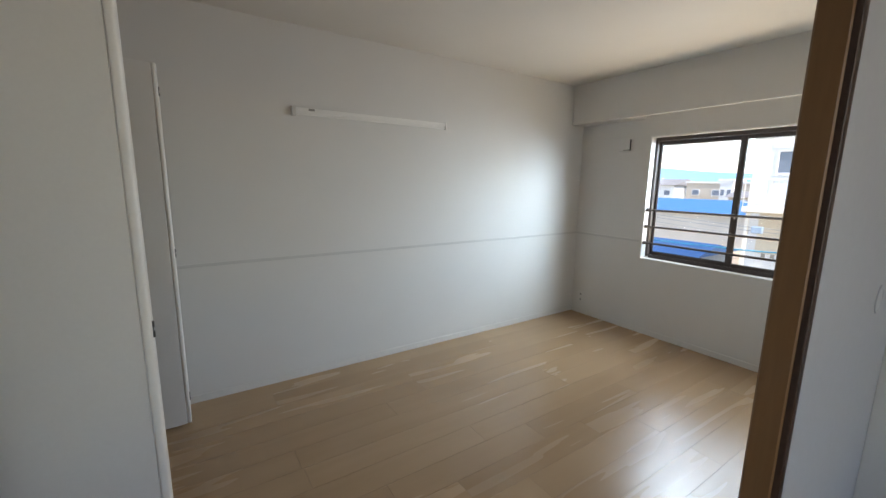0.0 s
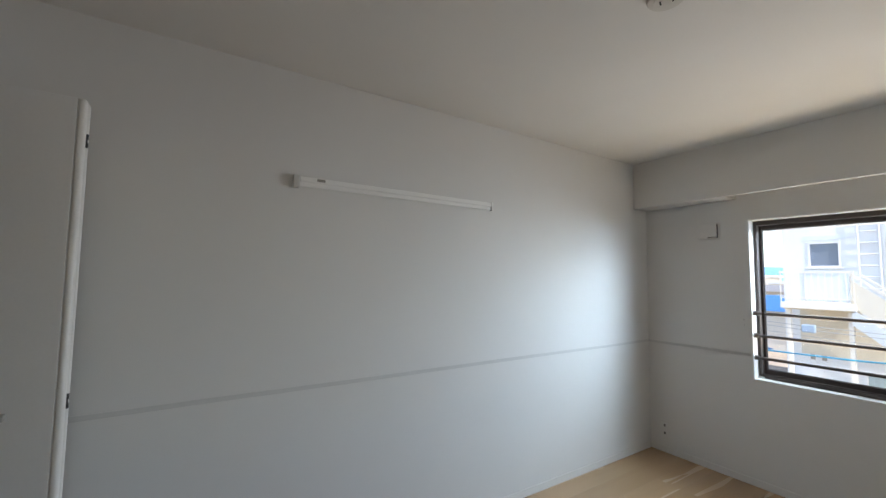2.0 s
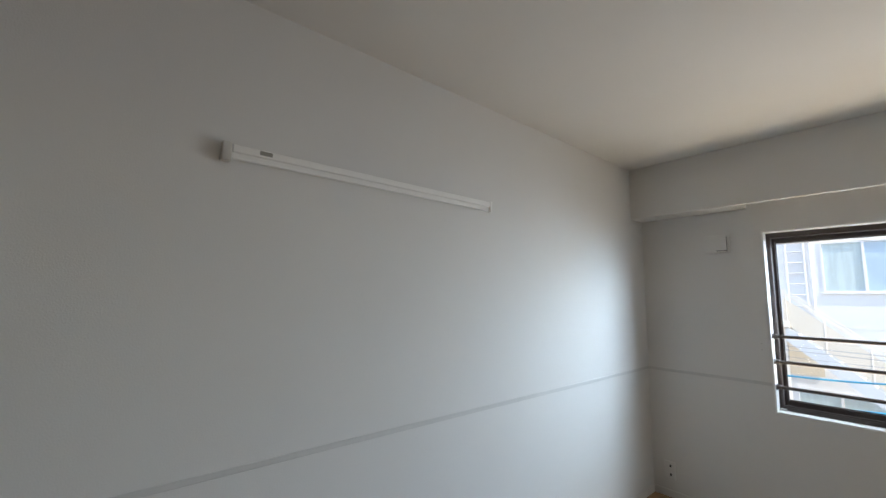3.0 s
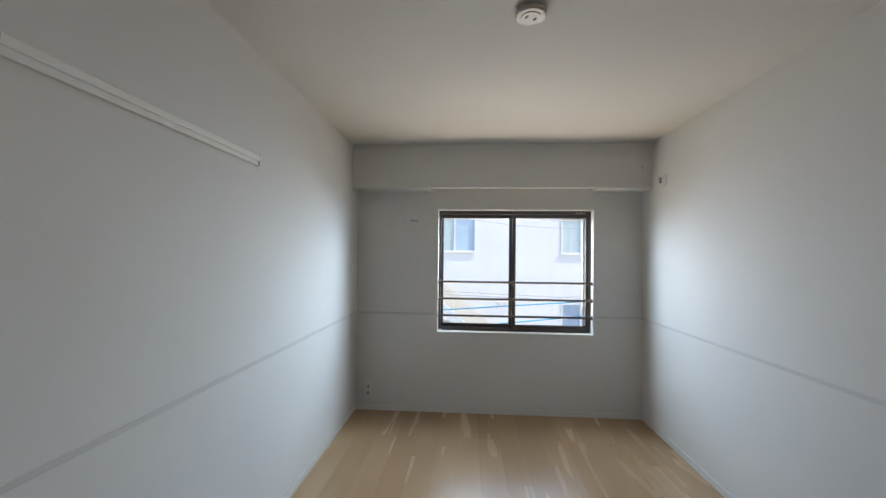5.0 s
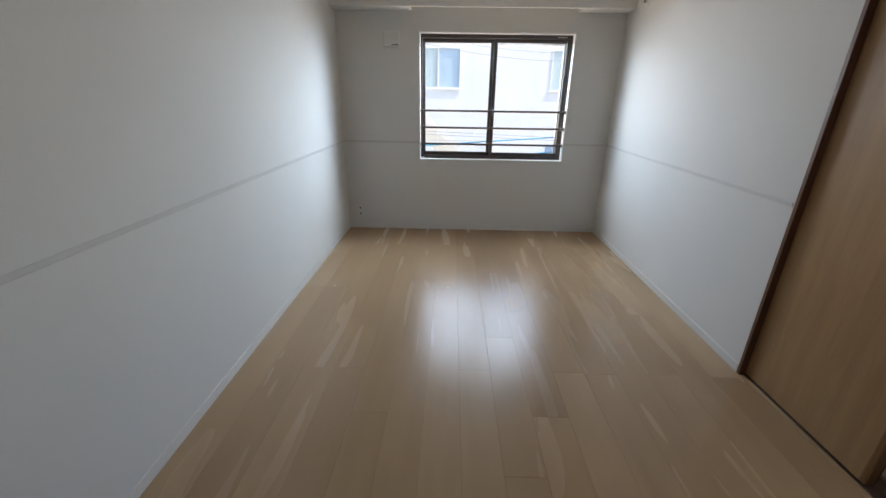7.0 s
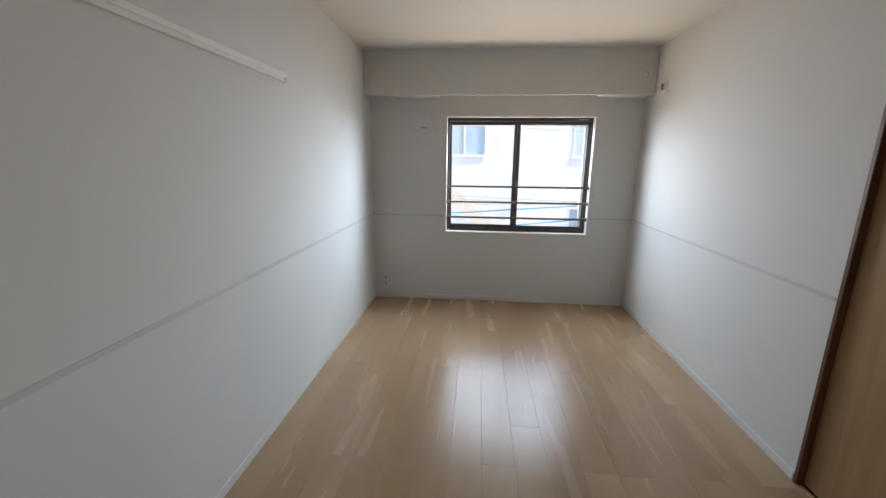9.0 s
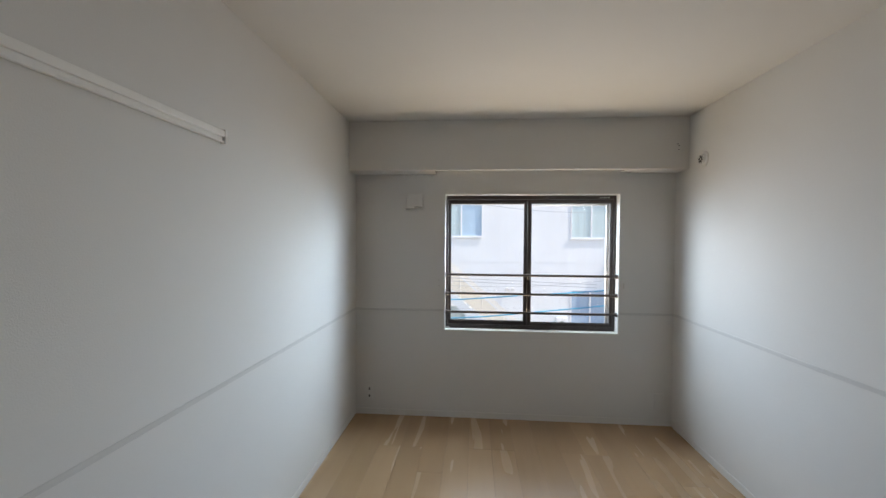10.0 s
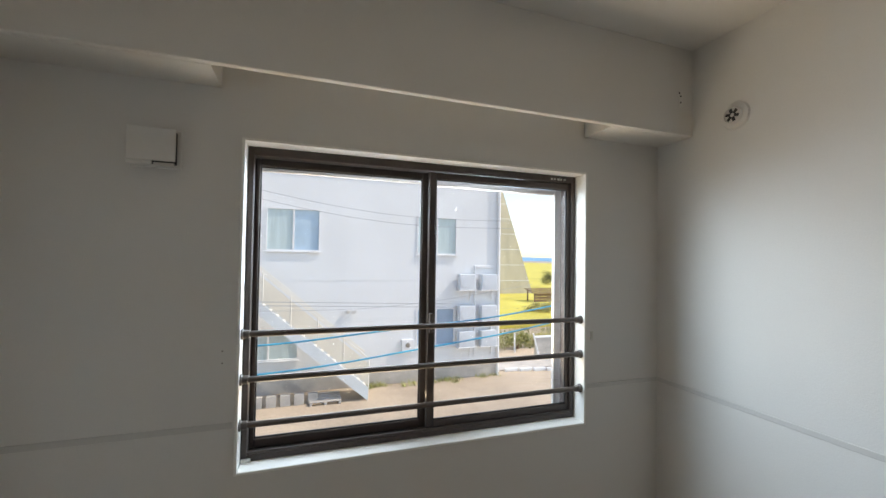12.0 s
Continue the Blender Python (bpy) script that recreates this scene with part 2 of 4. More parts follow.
def mesh_of(name, bm, mat, smooth=False):
    me = bpy.data.meshes.new(name)
    bmesh.ops.recalc_face_normals(bm, faces=bm.faces)
    bm.to_mesh(me)
    bm.free()
    me.materials.append(mat)
    if smooth:
        for p in me.polygons:
            p.use_smooth = True
        me.set_sharp_from_angle(angle=radians(35))
    return me


def part(name, bm, mat, parent, label="", smooth=False):
    ob = new(name, mesh_of(name, bm, mat, smooth))
    ob.parent = parent
    ob.matrix_parent_inverse = parent.matrix_world.inverted() if parent.type != "EMPTY" else Matrix.Translation(-parent.location)
    if label:
        tagged(ob, label)
    return ob


def thing(name, base, label, category, group=""):
    ob = new(name)
    ob.location = base
    ob.empty_display_size = 0.1
    return tagged(ob, label, category, group)


def solid(name, bm, mat, label, category, kind="", group="", smooth=False):
    return tagged(new(name, mesh_of(name, bm, mat, smooth)), label, category, group, kind)


B = bmesh.new

# ---- setting: floor, walls, ceiling ----
W, H, D = 2.571, 2.40, -4.03
WX0, WX1, WZ0, WZ1 = 0.745, 2.153, 0.723, 1.855

floor = solid("floor", box(B(), -0.12, 2.72, -4.72, 0.15, -0.15, -0.012), SUBFLOOR, "light maple plank floor with a soft gloss", "floor", "structure")
hall_floor = solid("floor_hall", box(B(), 2.72, 4.1, -4.72, -1.6, -0.15, 0.0), wood("hall_floor_wood", (0.34, 0.22, 0.13), (0.5, 0.36, 0.23), 0.3), "light wooden floor of the hallway", "floor", "structure")

solid("wall_west", box(B(), -0.12, 0, -4.72, 0.15, 0, H), WALLPAPER, "off-white wallpapered long wall", "wall", "structure")
bm = B()
box(bm, 0, WX0, 0, 0.15, 0, H)
box(bm, WX1, W, 0, 0.15, 0, H)
box(bm, WX0, WX1, 0, 0.15, 0, WZ0)
box(bm, WX0, WX1, 0, 0.15, WZ1, H)
solid("wall_north", bm, WALLPAPER, "off-white wallpapered wall around the window", "wall", "structure")
bm = B()
box(bm, W, 2.596, -2.262, 0.15, 0, H)
box(bm, 2.6425, 2.70, -2.262, 0.15, 0, H)
box(bm, 2.596, 2.6425, -1.9, 0.15, 0, H)
box(bm, W, 2.70, -3.92, -2.262, 2.03, H)
box(bm, W, 2.70, D, -3.92, 0, H)
solid("wall_east", bm, WALLPAPER, "off-white wallpapered wall with the sliding door opening", "wall", "structure")
CX0, CX1, CZ = 0.185, 1.61, 2.03
bm = B()
box(bm, 0, CX0, D - 0.10, D, 0, H)
box(bm, CX1, 2.70, D - 0.10, D, 0, H)
box(bm, CX0, CX1, D - 0.10, D, CZ, H)
solid("wall_south", bm, WALLPAPER, "off-white wall above and beside the closet opening", "wall", "structure")
bm = B()
box(bm, 0, 0.02, -4.70, D - 0.102, 0, H)
box(bm, 1.78, 1.80, -4.70, D - 0.102, 0, H)
box(bm, 0, 1.80, -4.72, -4.702, 0, H)
solid("closet_interior", bm, PLYWOOD, "brown plywood lining inside the open closet", "closet lining", "structure")
# Out of view; added so that no sun falls through the hall opening.
solid("hall_sun_blocker", box(B(), 4.1, 5.7, -4.8, -1.6, 2.12, 2.26, 0.01, 1), WALLPAPER, "unseen slab added to keep sun out of the hall opening", "balcony roof", "structure")
bm = B()
# The opening in this far hall wall is invented to admit the fill.
box(bm, 3.95, 4.1, -4.72, -4.1, 0, H)
box(bm, 3.95, 4.1, -2.5, -1.6, 0, H)
box(bm, 3.95, 4.1, -4.1, -2.5, 0, 0.85)
box(bm, 3.95, 4.1, -4.1, -2.5, 2.05, H)
box(bm, 2.702, 3.95, -1.75, -1.6, 0, H)
box(bm, 2.702, 3.95, -4.72, -4.6, 0, H)
box(bm, 1.80, 2.70, -4.72, -4.14, 0, H)
solid("wall_hall", bm, WALLPAPER, "plain off-white walls closing the hallway", "wall", "structure")
solid("ceiling", box(B(), -0.12, 4.1, -4.72, 0.15, H, H + 0.12), CEILING_PAPER, "plain off-white papered ceiling", "ceiling", "structure")

# boxed beam over the window, with a slot for a curtain rail
BZ, BY = 2.014, -0.187
bm = B()
box(bm, 0, W, BY, -0.165, BZ, H, 0.003, 1)
box(bm, 0, 0.68, -0.165, 0, BZ, H)
box(bm, 2.14, W, -0.165, 0, BZ, H)
box(bm, 0.68, 2.14, -0.165, 0, BZ + 0.11, H)
solid("ceiling_beam", bm, WALLPAPER, "off-white boxed beam above the window with a curtain slot", "beam", "structure")


def strip(name, mat, label, category, runs, z0, z1, depth, bevel):
    """A moulding along wall runs: (axis, wall, from, to, side)."""
    bm = B()
    for axis, wall, a, b, side in runs:
        lo, hi = sorted((wall, wall + side * depth))
        if axis == "x":
            box(bm, lo, hi, a, b, z0, z1, bevel, 1)
        else:
            box(bm, a, b, lo, hi, z0, z1, bevel, 1)
    return solid(name, bm, mat, label, category, "structure")


strip("baseboard", BASE_VINYL, "low off-white vinyl baseboard along the walls", "baseboard",
      [("x", 0, -3.99, -0.007, 1), ("y", 0, 0, W, -1), ("x", W, -2.262, -0.007, -1), ("y", D, 1.70, W, 1)], 0, 0.050, 0.006, 0.002)
strip("trim_belt", BELT_VINYL, "thin grey-white vinyl strip at chair-rail height", "moulding",
      [("x", 0, -3.99, -0.004, 1), ("y", 0, 0.004, WX0 - 0.006, -1), ("y", 0, WX1 + 0.006, W - 0.004, -1), ("x", W, -2.255, -0.004, -1)], 0.882, 0.902, 0.004, 0.0015)

# ---- window ----
window = thing("window_1", ((WX0 + WX1) / 2, 0, WZ0), "dark bronze aluminium sliding window with two sashes", "window")
tagged(window, kind="structure")
T = 0.010
bm = B()
box(bm, WX0, WX0 + T, -0.006, 0.090, WZ0, WZ1, 0.0015, 1)
box(bm, WX1 - T, WX1, -0.006, 0.090, WZ0, WZ1, 0.0015, 1)
box(bm, WX0 + T, WX1 - T, -0.006, 0.090, WZ1 - T, WZ1, 0.0015, 1)
part("window_lining", bm, WHITE_TRIM, window, "white painted reveal lining")
part("window_sill", box(B(), WX0 + T, WX1 - T, -0.006, 0.090, WZ0, WZ0 + T, 0.002, 1), WHITE_TRIM, window, "white painted sill board")
fx0, fx1, fz0, fz1 = WX0 + T, WX1 - T, WZ0 + T, WZ1 - T
bm = B()
box(bm, fx0, fx0 + 0.020, 0.066, 0.15, fz0, fz1, 0.002, 1)
box(bm, fx1 - 0.020, fx1, 0.066, 0.15, fz0, fz1, 0.002, 1)
box(bm, fx0 + 0.020, fx1 - 0.020, 0.066, 0.15, fz1 - 0.03, fz1, 0.002, 1)
box(bm, fx0 + 0.020, fx1 - 0.020, 0.066, 0.15, fz0, fz0 + 0.022, 0.002, 1)
box(bm, fx0 + 0.020, fx1 - 0.020, 0.068, 0.076, fz0 + 0.022, fz0 + 0.032, 0.001, 1)
part("window_frame", bm, BRONZE, window, "dark bronze outer frame with sill tracks")


def sash(x0, x1, y0, y1, left, right):
    z0, z1 = fz0 + 0.024, fz1 - 0.032
    bm = B()
    box(bm, x0, x0 + left, y0, y1, z0, z1, 0.003, 1)
    box(bm, x1 - right, x1, y0, y1, z0, z1, 0.003, 1)
    box(bm, x0 + left, x1 - right, y0, y1, z1 - 0.028, z1, 0.003, 1)
    box(bm, x0 + left, x1 - right, y0, y1, z0, z0 + 0.034, 0.003, 1)
    s = part("sash", bm, BRONZE, window, "dark bronze sliding sash")
    bm = B()
    gx0, gx1, gz0, gz1 = x0 + left, x1 - right, z0 + 0.034, z1 - 0.028
    ym = (y0 + y1) / 2
    box(bm, gx0, gx0 + 0.004, y0 + 0.006, ym, gz0, gz1)
    box(bm, gx1 - 0.004, gx1, y0 + 0.006, ym, gz0, gz1)
    box(bm, gx0 + 0.004, gx1 - 0.004, y0 + 0.006, ym, gz0, gz0 + 0.004)
    box(bm, gx0 + 0.004, gx1 - 0.004, y0 + 0.006, ym, gz1 - 0.004, gz1)
    part("gasket", bm, RUBBER, s)
    p = part("pane", box(B(), gx0, gx1, ym, ym + 0.004, gz0, gz1), PANE, s, "clear glass pane")
    p.visible_shadow = False
    return s


mid = (fx0 + fx1) / 2
left_sash = sash(fx0 + 0.020, mid + 0.004, 0.108, 0.134, 0.017, 0.042)
right_sash = sash(mid - 0.016, fx1 - 0.020, 0.078, 0.104, 0.030, 0.016)
bm = B()
box(bm, mid - 0.012, mid + 0.004, 0.062, 0.078, 1.15, 1.23, 0.004, 2)
rod(bm, (mid - 0.004, 0.066, 1.19), (mid - 0.004, 0.050, 1.19), 0.009)
box(bm, mid - 0.010, mid + 0.002, 0.048, 0.055, 1.165, 1.20, 0.003, 1)
part("crescent_lock", bm, BAR_PAINT, right_sash, "small metal crescent lock")
bm = B()
for i, w in enumerate((0.010, 0.007, 0.012, 0.008, 0.011)):
    box(bm, fx1 - 0.135 + i * 0.017, fx1 - 0.135 + i * 0.017 + w, 0.0635, 0.0659, fz1 - 0.022, fz1 - 0.013)
part("label_bar", bm, WHITE_PLASTIC, window, "small pale lettering bars")
bm = B()
sx0, sx1 = mid + 0.03, fx1 + 0.014
box(bm, sx1 - 0.030, sx1 - 0.004, 0.178, 0.196, fz0 + 0.02, fz1 - 0.01, 0.003, 1)
box(bm, sx1 - 0.062, sx1 - 0.036, 0.160, 0.180, fz0 + 0.02, fz1 - 0.01, 0.003, 1)
box(bm, sx0, sx1 - 0.062, 0.160, 0.180, fz1 - 0.074, fz1 - 0.050, 0.003, 1)
part("screen_frame", bm, SILVER, window, "pale aluminium insect screen frame")
bm = B()
box(bm, fx0, mid - 0.03, 0.160, 0.176, fz1 - 0.068, fz1 - 0.054, 0.002, 1)
box(bm, fx0, fx1, 0.152, 0.20, fz0 - 0.02, fz0 + 0.012, 0.002, 1)
part("outer_flange", bm, SILVER, window, "pale aluminium outer flange")

part("sash_stop", box(B(), fx0 + 0.002, fx0 + 0.034, 0.050, 0.0655, fz0 + 0.0005, fz0 + 0.012, 0.002, 1), SILVER, window, "small pale sash stop on the sill")

for z in (0.878, 1.032, 1.187):
    bar = thing("guard_bar", (WX0, -0.012, z), "dark brown-grey round metal guard bar across the window", "guard bar", "guard bars of the window")
    part("tube", rod(B(), (WX0 + T + 0.004, 0.022, z), (WX1 - T - 0.004, 0.022, z), 0.0105, n=20), BAR_PAINT, bar, smooth=True)
    for x, s in ((WX0 + T, 1), (WX1 - T, -1)):
        part("bracket", lathe(B(), (x, 0.022, z), (s, 0, 0), [(0.019, 0), (0.019, 0.004), (0.0145, 0.008), (0.0145, 0.024), (0.0125, 0.026)], 20), BAR_PAINT, bar, smooth=True)

# ---- closet bifold doors, folded open ----
def bifold(x_hinge, sign, label, y0, y1):
    """Two leaves folded against each other; sign points from the hinge line to the leaf with the handle."""
    z0, z1 = 0.018, 1.985
    door = thing("closet_door", (x_hinge, (y0 + y1) / 2, 0.0), label, "closet door", "bifold closet doors")
    for k, s in enumerate((-sign, sign)):
        a, b = sorted((x_hinge + s * 0.006, x_hinge + s * 0.034))
        bm = B()
        box(bm, a, b, y0, y1 - 0.012, z0, z1, 0.002, 1)
        leaf = part("leaf", bm, WHITE_DOOR, door)
        part("edge_strip", box(B(), a - 0.0015, b + 0.0015, y1 - 0.012, y1 + 0.010, z0, z1 + 0.001, 0.009, 4), WHITE_TRIM, leaf, "rounded white edge strip", smooth=True)
        if s == sign:
            hx = x_hinge + s * 0.034
            bm = B()
            prof = [(0.0, 0.022), (0.02, 0.026), (0.10, 0.016), (0.145, 0.007)]
            yy = y1 - 0.115
            for (d0, w0), (d1, w1) in zip(prof, prof[1:]):
                vs = []
                for d, w in ((d0, w0), (d1, w1)):
                    for dz in (-0.010, 0.010):
                        vs += [bm.verts.new((hx, yy - d, 0.998 + dz)), bm.verts.new((hx + s * w, yy - d, 0.998 + dz * 0.8))]
                a0, a1, a2, a3, b0, b1, b2, b3 = vs
                for f in ((a0, a1, b1, b0), (a2, b2, b3, a3), (a1, a3, b3, b1), (a0, b0, b2, a2), (a0, a2, a3, a1), (b0, b1, b3, b2)):
                    bm.faces.new(f)
            bmesh.ops.remove_doubles(bm, verts=bm.verts, dist=0.0002)
            part("handle", bm, HANDLE_METAL, leaf, "dull grey tapered metal handle")
    for z in (0.17, 1.015, 1.855):
        bm = B()
        rod(bm, (x_hinge, y1 + 0.008, z - 0.022), (x_hinge, y1 + 0.008, z - 0.006), 0.0065, n=12)
        rod(bm, (x_hinge, y1 + 0.008, z + 0.006), (x_hinge, y1 + 0.008, z + 0.022), 0.0065, n=12)
        rod(bm, (x_hinge, y1 + 0.008, z - 0.006), (x_hinge, y1 + 0.008, z + 0.006), 0.004, n=10)
        part("hinge", bm, STEEL_DARK, door, "small black hinge")
    return door


bifold(0.232, 1, "white bifold closet door folded open beside the long wall", -4.045, -3.680)
bifold(1.525, -1, "white bifold closet door folded open near the room entrance", -4.080, -3.714)
bm = B()
box(bm, CX0 - 0.002, CX0 + 0.018, D - 0.102, D + 0.004, 0, CZ, 0.002, 1)
box(bm, CX1 - 0.018, CX1 + 0.002, D - 0.102, D + 0.004, 0, CZ, 0.002, 1)
box(bm, CX0 + 0.018, CX1 - 0.018, D - 0.102, D + 0.004, CZ - 0.02, CZ + 0.002, 0.002, 1)
solid("door_frame_closet", bm, BROWN_EDGE, "brown wooden frame around the closet opening", "door frame", "structure")

# ---- sliding door to the hall ----
door = thing("door_1", (2.62, -2.55, 0), "brown veneered sliding door, half open, grey-white on the hall side", "sliding door")
tagged(door, kind="structure")
part("leaf", box(B(), 2.600, 2.636, -2.887, -2.10, 0.008, 2.0, 0.002, 1), BROWN_VENEER, door)
part("edge", box(B(), 2.5985, 2.6375, -2.907, -2.887, 0.008, 2.0, 0.003, 1), BROWN_EDGE, door, "brown wooden door edge")
part("hall_border", box(B(), 2.636, 2.645, -2.905, -2.887, 0.008, 2.0, 0.001, 1), DARK_EDGE, door, "dark brown border strip")
part("hall_face", box(B(), 2.636, 2.6415, -2.887, -2.10, 0.008, 2.0, 0.001, 1), GREY_LEAF, door, "grey-white door face")
bm = lathe(B(), (2.6415, -2.444, 1.196), (1, 0, 0), [(0.03, 0), (0.03, 0.002), (0.024, 0.0025), (0.022, 0.001), (0.001, 0.001)], 24)
part("finger_pull", bm, GREY_LEAF, door, "round grey-white finger pull", smooth=True)
bm = B()
box(bm, 2.566, 2.600, -2.284, -2.264, 0, 2.03, 0.002, 1)
box(bm, 2.566, 2.704, -3.922, -3.900, 0, 2.03, 0.002, 1)
box(bm, 2.566, 2.704, -3.900, -2.284, 2.008, 2.032, 0.002, 1)
solid("door_frame_hall", bm, RED_BROWN, "dark red-brown wooden jambs of the sliding door", "door frame", "structure")
solid("door_threshold", box(B(), W, 2.594, -3.898, -2.286, -0.012, 0.001, 0.0005, 1), FLOOR_WOOD, "light wooden threshold strip under the sliding door", "threshold", "structure")
solid("door_track", box(B(), 2.595, 2.648, -3.90, -2.262, -0.012, 0.003, 0.001, 1), DARK_EDGE, "dark sliding door track in the floor", "door track", "structure")

# ---- fittings on walls and ceiling ----
rail = thing("hanger_rail", (0.0, -2.359, 1.869), "white wall-mounted hanger rail with end caps on the long wall", "wall rail")
part("body", box(B(), 0.0, 0.013, -2.954, -1.769, 1.847, 1.889, 0.004, 2), RAIL_WHITE, rail)
part("front_lip", box(B(), 0.013, 0.023, -2.944, -1.771, 1.865, 1.891, 0.004, 2), RAIL_WHITE, rail)
part("lower_lip", box(B(), 0.013, 0.019, -2.944, -1.771, 1.843, 1.851, 0.002, 1), RAIL_WHITE, rail)
# Near cap takes a darker colour to carry the shading on its side.
part("end_cap", box(B(), 0.0, 0.027, -2.974, -2.946, 1.833, 1.895, 0.004, 2), OLD_PLASTIC, rail, "plastic end cap, darkened for its shaded side")
part("end_cap", box(B(), 0.0, 0.025, -1.774, -1.761, 1.841, 1.895, 0.003, 2), RAIL_WHITE, rail)
part("sticker", box(B(), 0.023, 0.0238, -2.864, -2.824, 1.873, 1.887), GREY_METAL, rail, "small grey sticker")

rose = thing("ceiling_socket", (1.265, -2.03, H), "round off-white ceiling light socket with slots", "ceiling socket")
body = part("body", lathe(B(), (1.265, -2.03, H), (0, 0, -1), [(0.050, 0), (0.050, 0.006), (0.061, 0.008), (0.062, 0.020), (0.057, 0.026), (0.040, 0.0265), (0.038, 0.029), (0.015, 0.029)], 40), OLD_PLASTIC, rose, smooth=True)
for a in (0.4, 0.4 + math.pi):
    c, s = math.cos(a), math.sin(a)
    bm = box(B(), -0.010, 0.010, -0.0028, 0.0028, -0.001, 0.001)
    bmesh.ops.transform(bm, verts=bm.verts, matrix=pose(1.265 + 0.019 * c, -2.03 + 0.019 * s, H - 0.0297, 0, 0, math.degrees(a) + 90))
    part("slot", bm, SHADE_BLACK, body)

vent = thing("wall_vent", (0.503, 0, 1.7900), "square off-white wall vent cover with a small lever", "wall vent")
part("base_plate", box(B(), 0.431, 0.573, -0.009, 0, 1.7280, 1.8520, 0.003, 1), WHITE_PLASTIC, vent)
# Solid black block paints the shade between cover and base plate.
part("shade_core", box(B(), 0.443, 0.560, -0.032, -0.009, 1.7390, 1.8410), SHADE_BLACK, vent, "near-black block for the shade behind the cover")
part("cover", box(B(), 0.433, 0.563, -0.040, -0.032, 1.7450, 1.8480, 0.0025, 2), WHITE_PLASTIC, vent)
part("cover_lip", box(B(), 0.433, 0.501, -0.040, -0.032, 1.7310, 1.7450, 0.002, 1), WHITE_PLASTIC, vent)
part("lever", box(B(), 0.505, 0.561, -0.037, -0.032, 1.7305, 1.7405, 0.001, 1), OLD_PLASTIC, vent, "small grey lever")

PY, PZ = -0.372, 2.045
sleeve = thing("duct_cap", (W, PY, PZ), "round white air-conditioner duct cap with a grille", "duct cap")
part("flange", lathe(B(), (W, PY, PZ), (-1, 0, 0), [(0.055, 0), (0.055, 0.004), (0.051, 0.009), (0.034, 0.010), (0.034, 0.022), (0.030, 0.026), (0.028, 0.020), (0.001, 0.020)], 36), WHITE_PLASTIC, sleeve, smooth=True)
for k in range(6):
    a = k * math.pi / 3 + 0.3
    bm = box(B(), -0.0015, 0.0015, -0.0058, 0.0058, -0.0095, 0.0095, 0.001, 1)
    bmesh.ops.transform(bm, verts=bm.verts, matrix=Matrix.Translation((W - 0.0215, PY + 0.017 * math.sin(a), PZ + 0.017 * math.cos(a))) @ Matrix.Rotation(-a, 4, "X"))
    part("vent_hole", bm, SHADE_BLACK, sleeve)


def outlet(x, z, holes, label):
    ob = thing("wall_socket", (x, 0, z), label, "wall socket")
    part("plate", box(B(), x - 0.036, x + 0.036, -0.007, 0, z - 0.06, z + 0.06, 0.003, 2), WHITE_PLASTIC, ob)
    for dx, dz in holes:
        part("contact_hole", box(B(), x + dx - 0.006, x + dx + 0.006, -0.0082, -0.0068, z + dz - 0.009, z + dz + 0.009), SHADE_BLACK, ob)


outlet(0.115, 0.186, ((0.006, 0.030), (0.006, -0.030)), "off-white double wall socket low beside the corner")
outlet(2.47, 0.200, (), "off-white blank wall plate low beside the corner")
cap = thing("screw_cover", (2.184, 0, 1.116), "small oblong off-white cover beside the window", "screw cover")
part("cover", box(B(), 2.178, 2.190, -0.006, 0, 1.095, 1.138, 0.002, 2), OLD_PLASTIC, cap)
holes = thing("screw_holes", (0.703, 0, 1.12), "two small dark screw holes in the wall", "screw holes")
for z in (1.098, 1.138):
    part("screw_hole", lathe(B(), (0.703, 0, z), (0, -1, 0), [(0.003, 0), (0.003, 0.0008)], 10), GREY_METAL, holes)
holes = thing("anchor_holes", (2.495, BY, 2.18), "three small dark anchor holes in the beam", "screw holes")
for x, z in ((2.494, 2.155), (2.494, 2.182), (2.486, 2.196)):
    part("screw_hole", lathe(B(), (x, BY - 0.003, z), (0, -1, 0), [(0.004, 0), (0.004, 0.0008)], 10), SHADE_BLACK, holes)
part("plate", box(B(), 2.482, 2.506, BY - 0.003, BY, 2.135, 2.205, 0.001, 1), WHITE_PLASTIC, holes, "pale rectangular patch plate")

# ---- outside ----
GZ = -3.4
bm = B()
bm.faces.new([bm.verts.new(v) for v in ((-900, -900, GZ), (900, -900, GZ), (900, 1200, GZ), (-900, 1200, GZ))])
solid("ground", bm, GROUND, "pale sandy dirt yard and open land", "ground", "structure")
solid("road", box(B(), -60, 1.0, 20, 24.5, GZ + 0.002, GZ + 0.02), ASPHALT, "grey asphalt road behind the houses", "road", "structure")
solid("field", box(B(), 11.5, 260, 23, 420, GZ + 0.002, GZ + 0.35), FIELD, "bright yellow-green farm field", "field", "structure")
bm = B()
prev = None
for i in range(60):
    a = radians(-70 + 140 * i / 59)
    h = 5 + 74 * max(0.0, -math.sin(a)) + 7 * noise.noise((i * 0.23, 0, 0)) + 4 * noise.noise((i * 0.7, 3, 0))
    p = (1000 * math.sin(a), 1000 * math.cos(a))
    q = (1060 * math.sin(a), 1060 * math.cos(a))
    cur = (bm.verts.new((*p, GZ)), bm.verts.new((q[0], q[1], GZ + 4 + max(h, 2))))
    if prev:
        bm.faces.new((prev[0], cur[0], cur[1], prev[1]))
    prev = cur
solid("backdrop", bm, HILL, "hazy blue hills along the horizon", "hills", "structure")

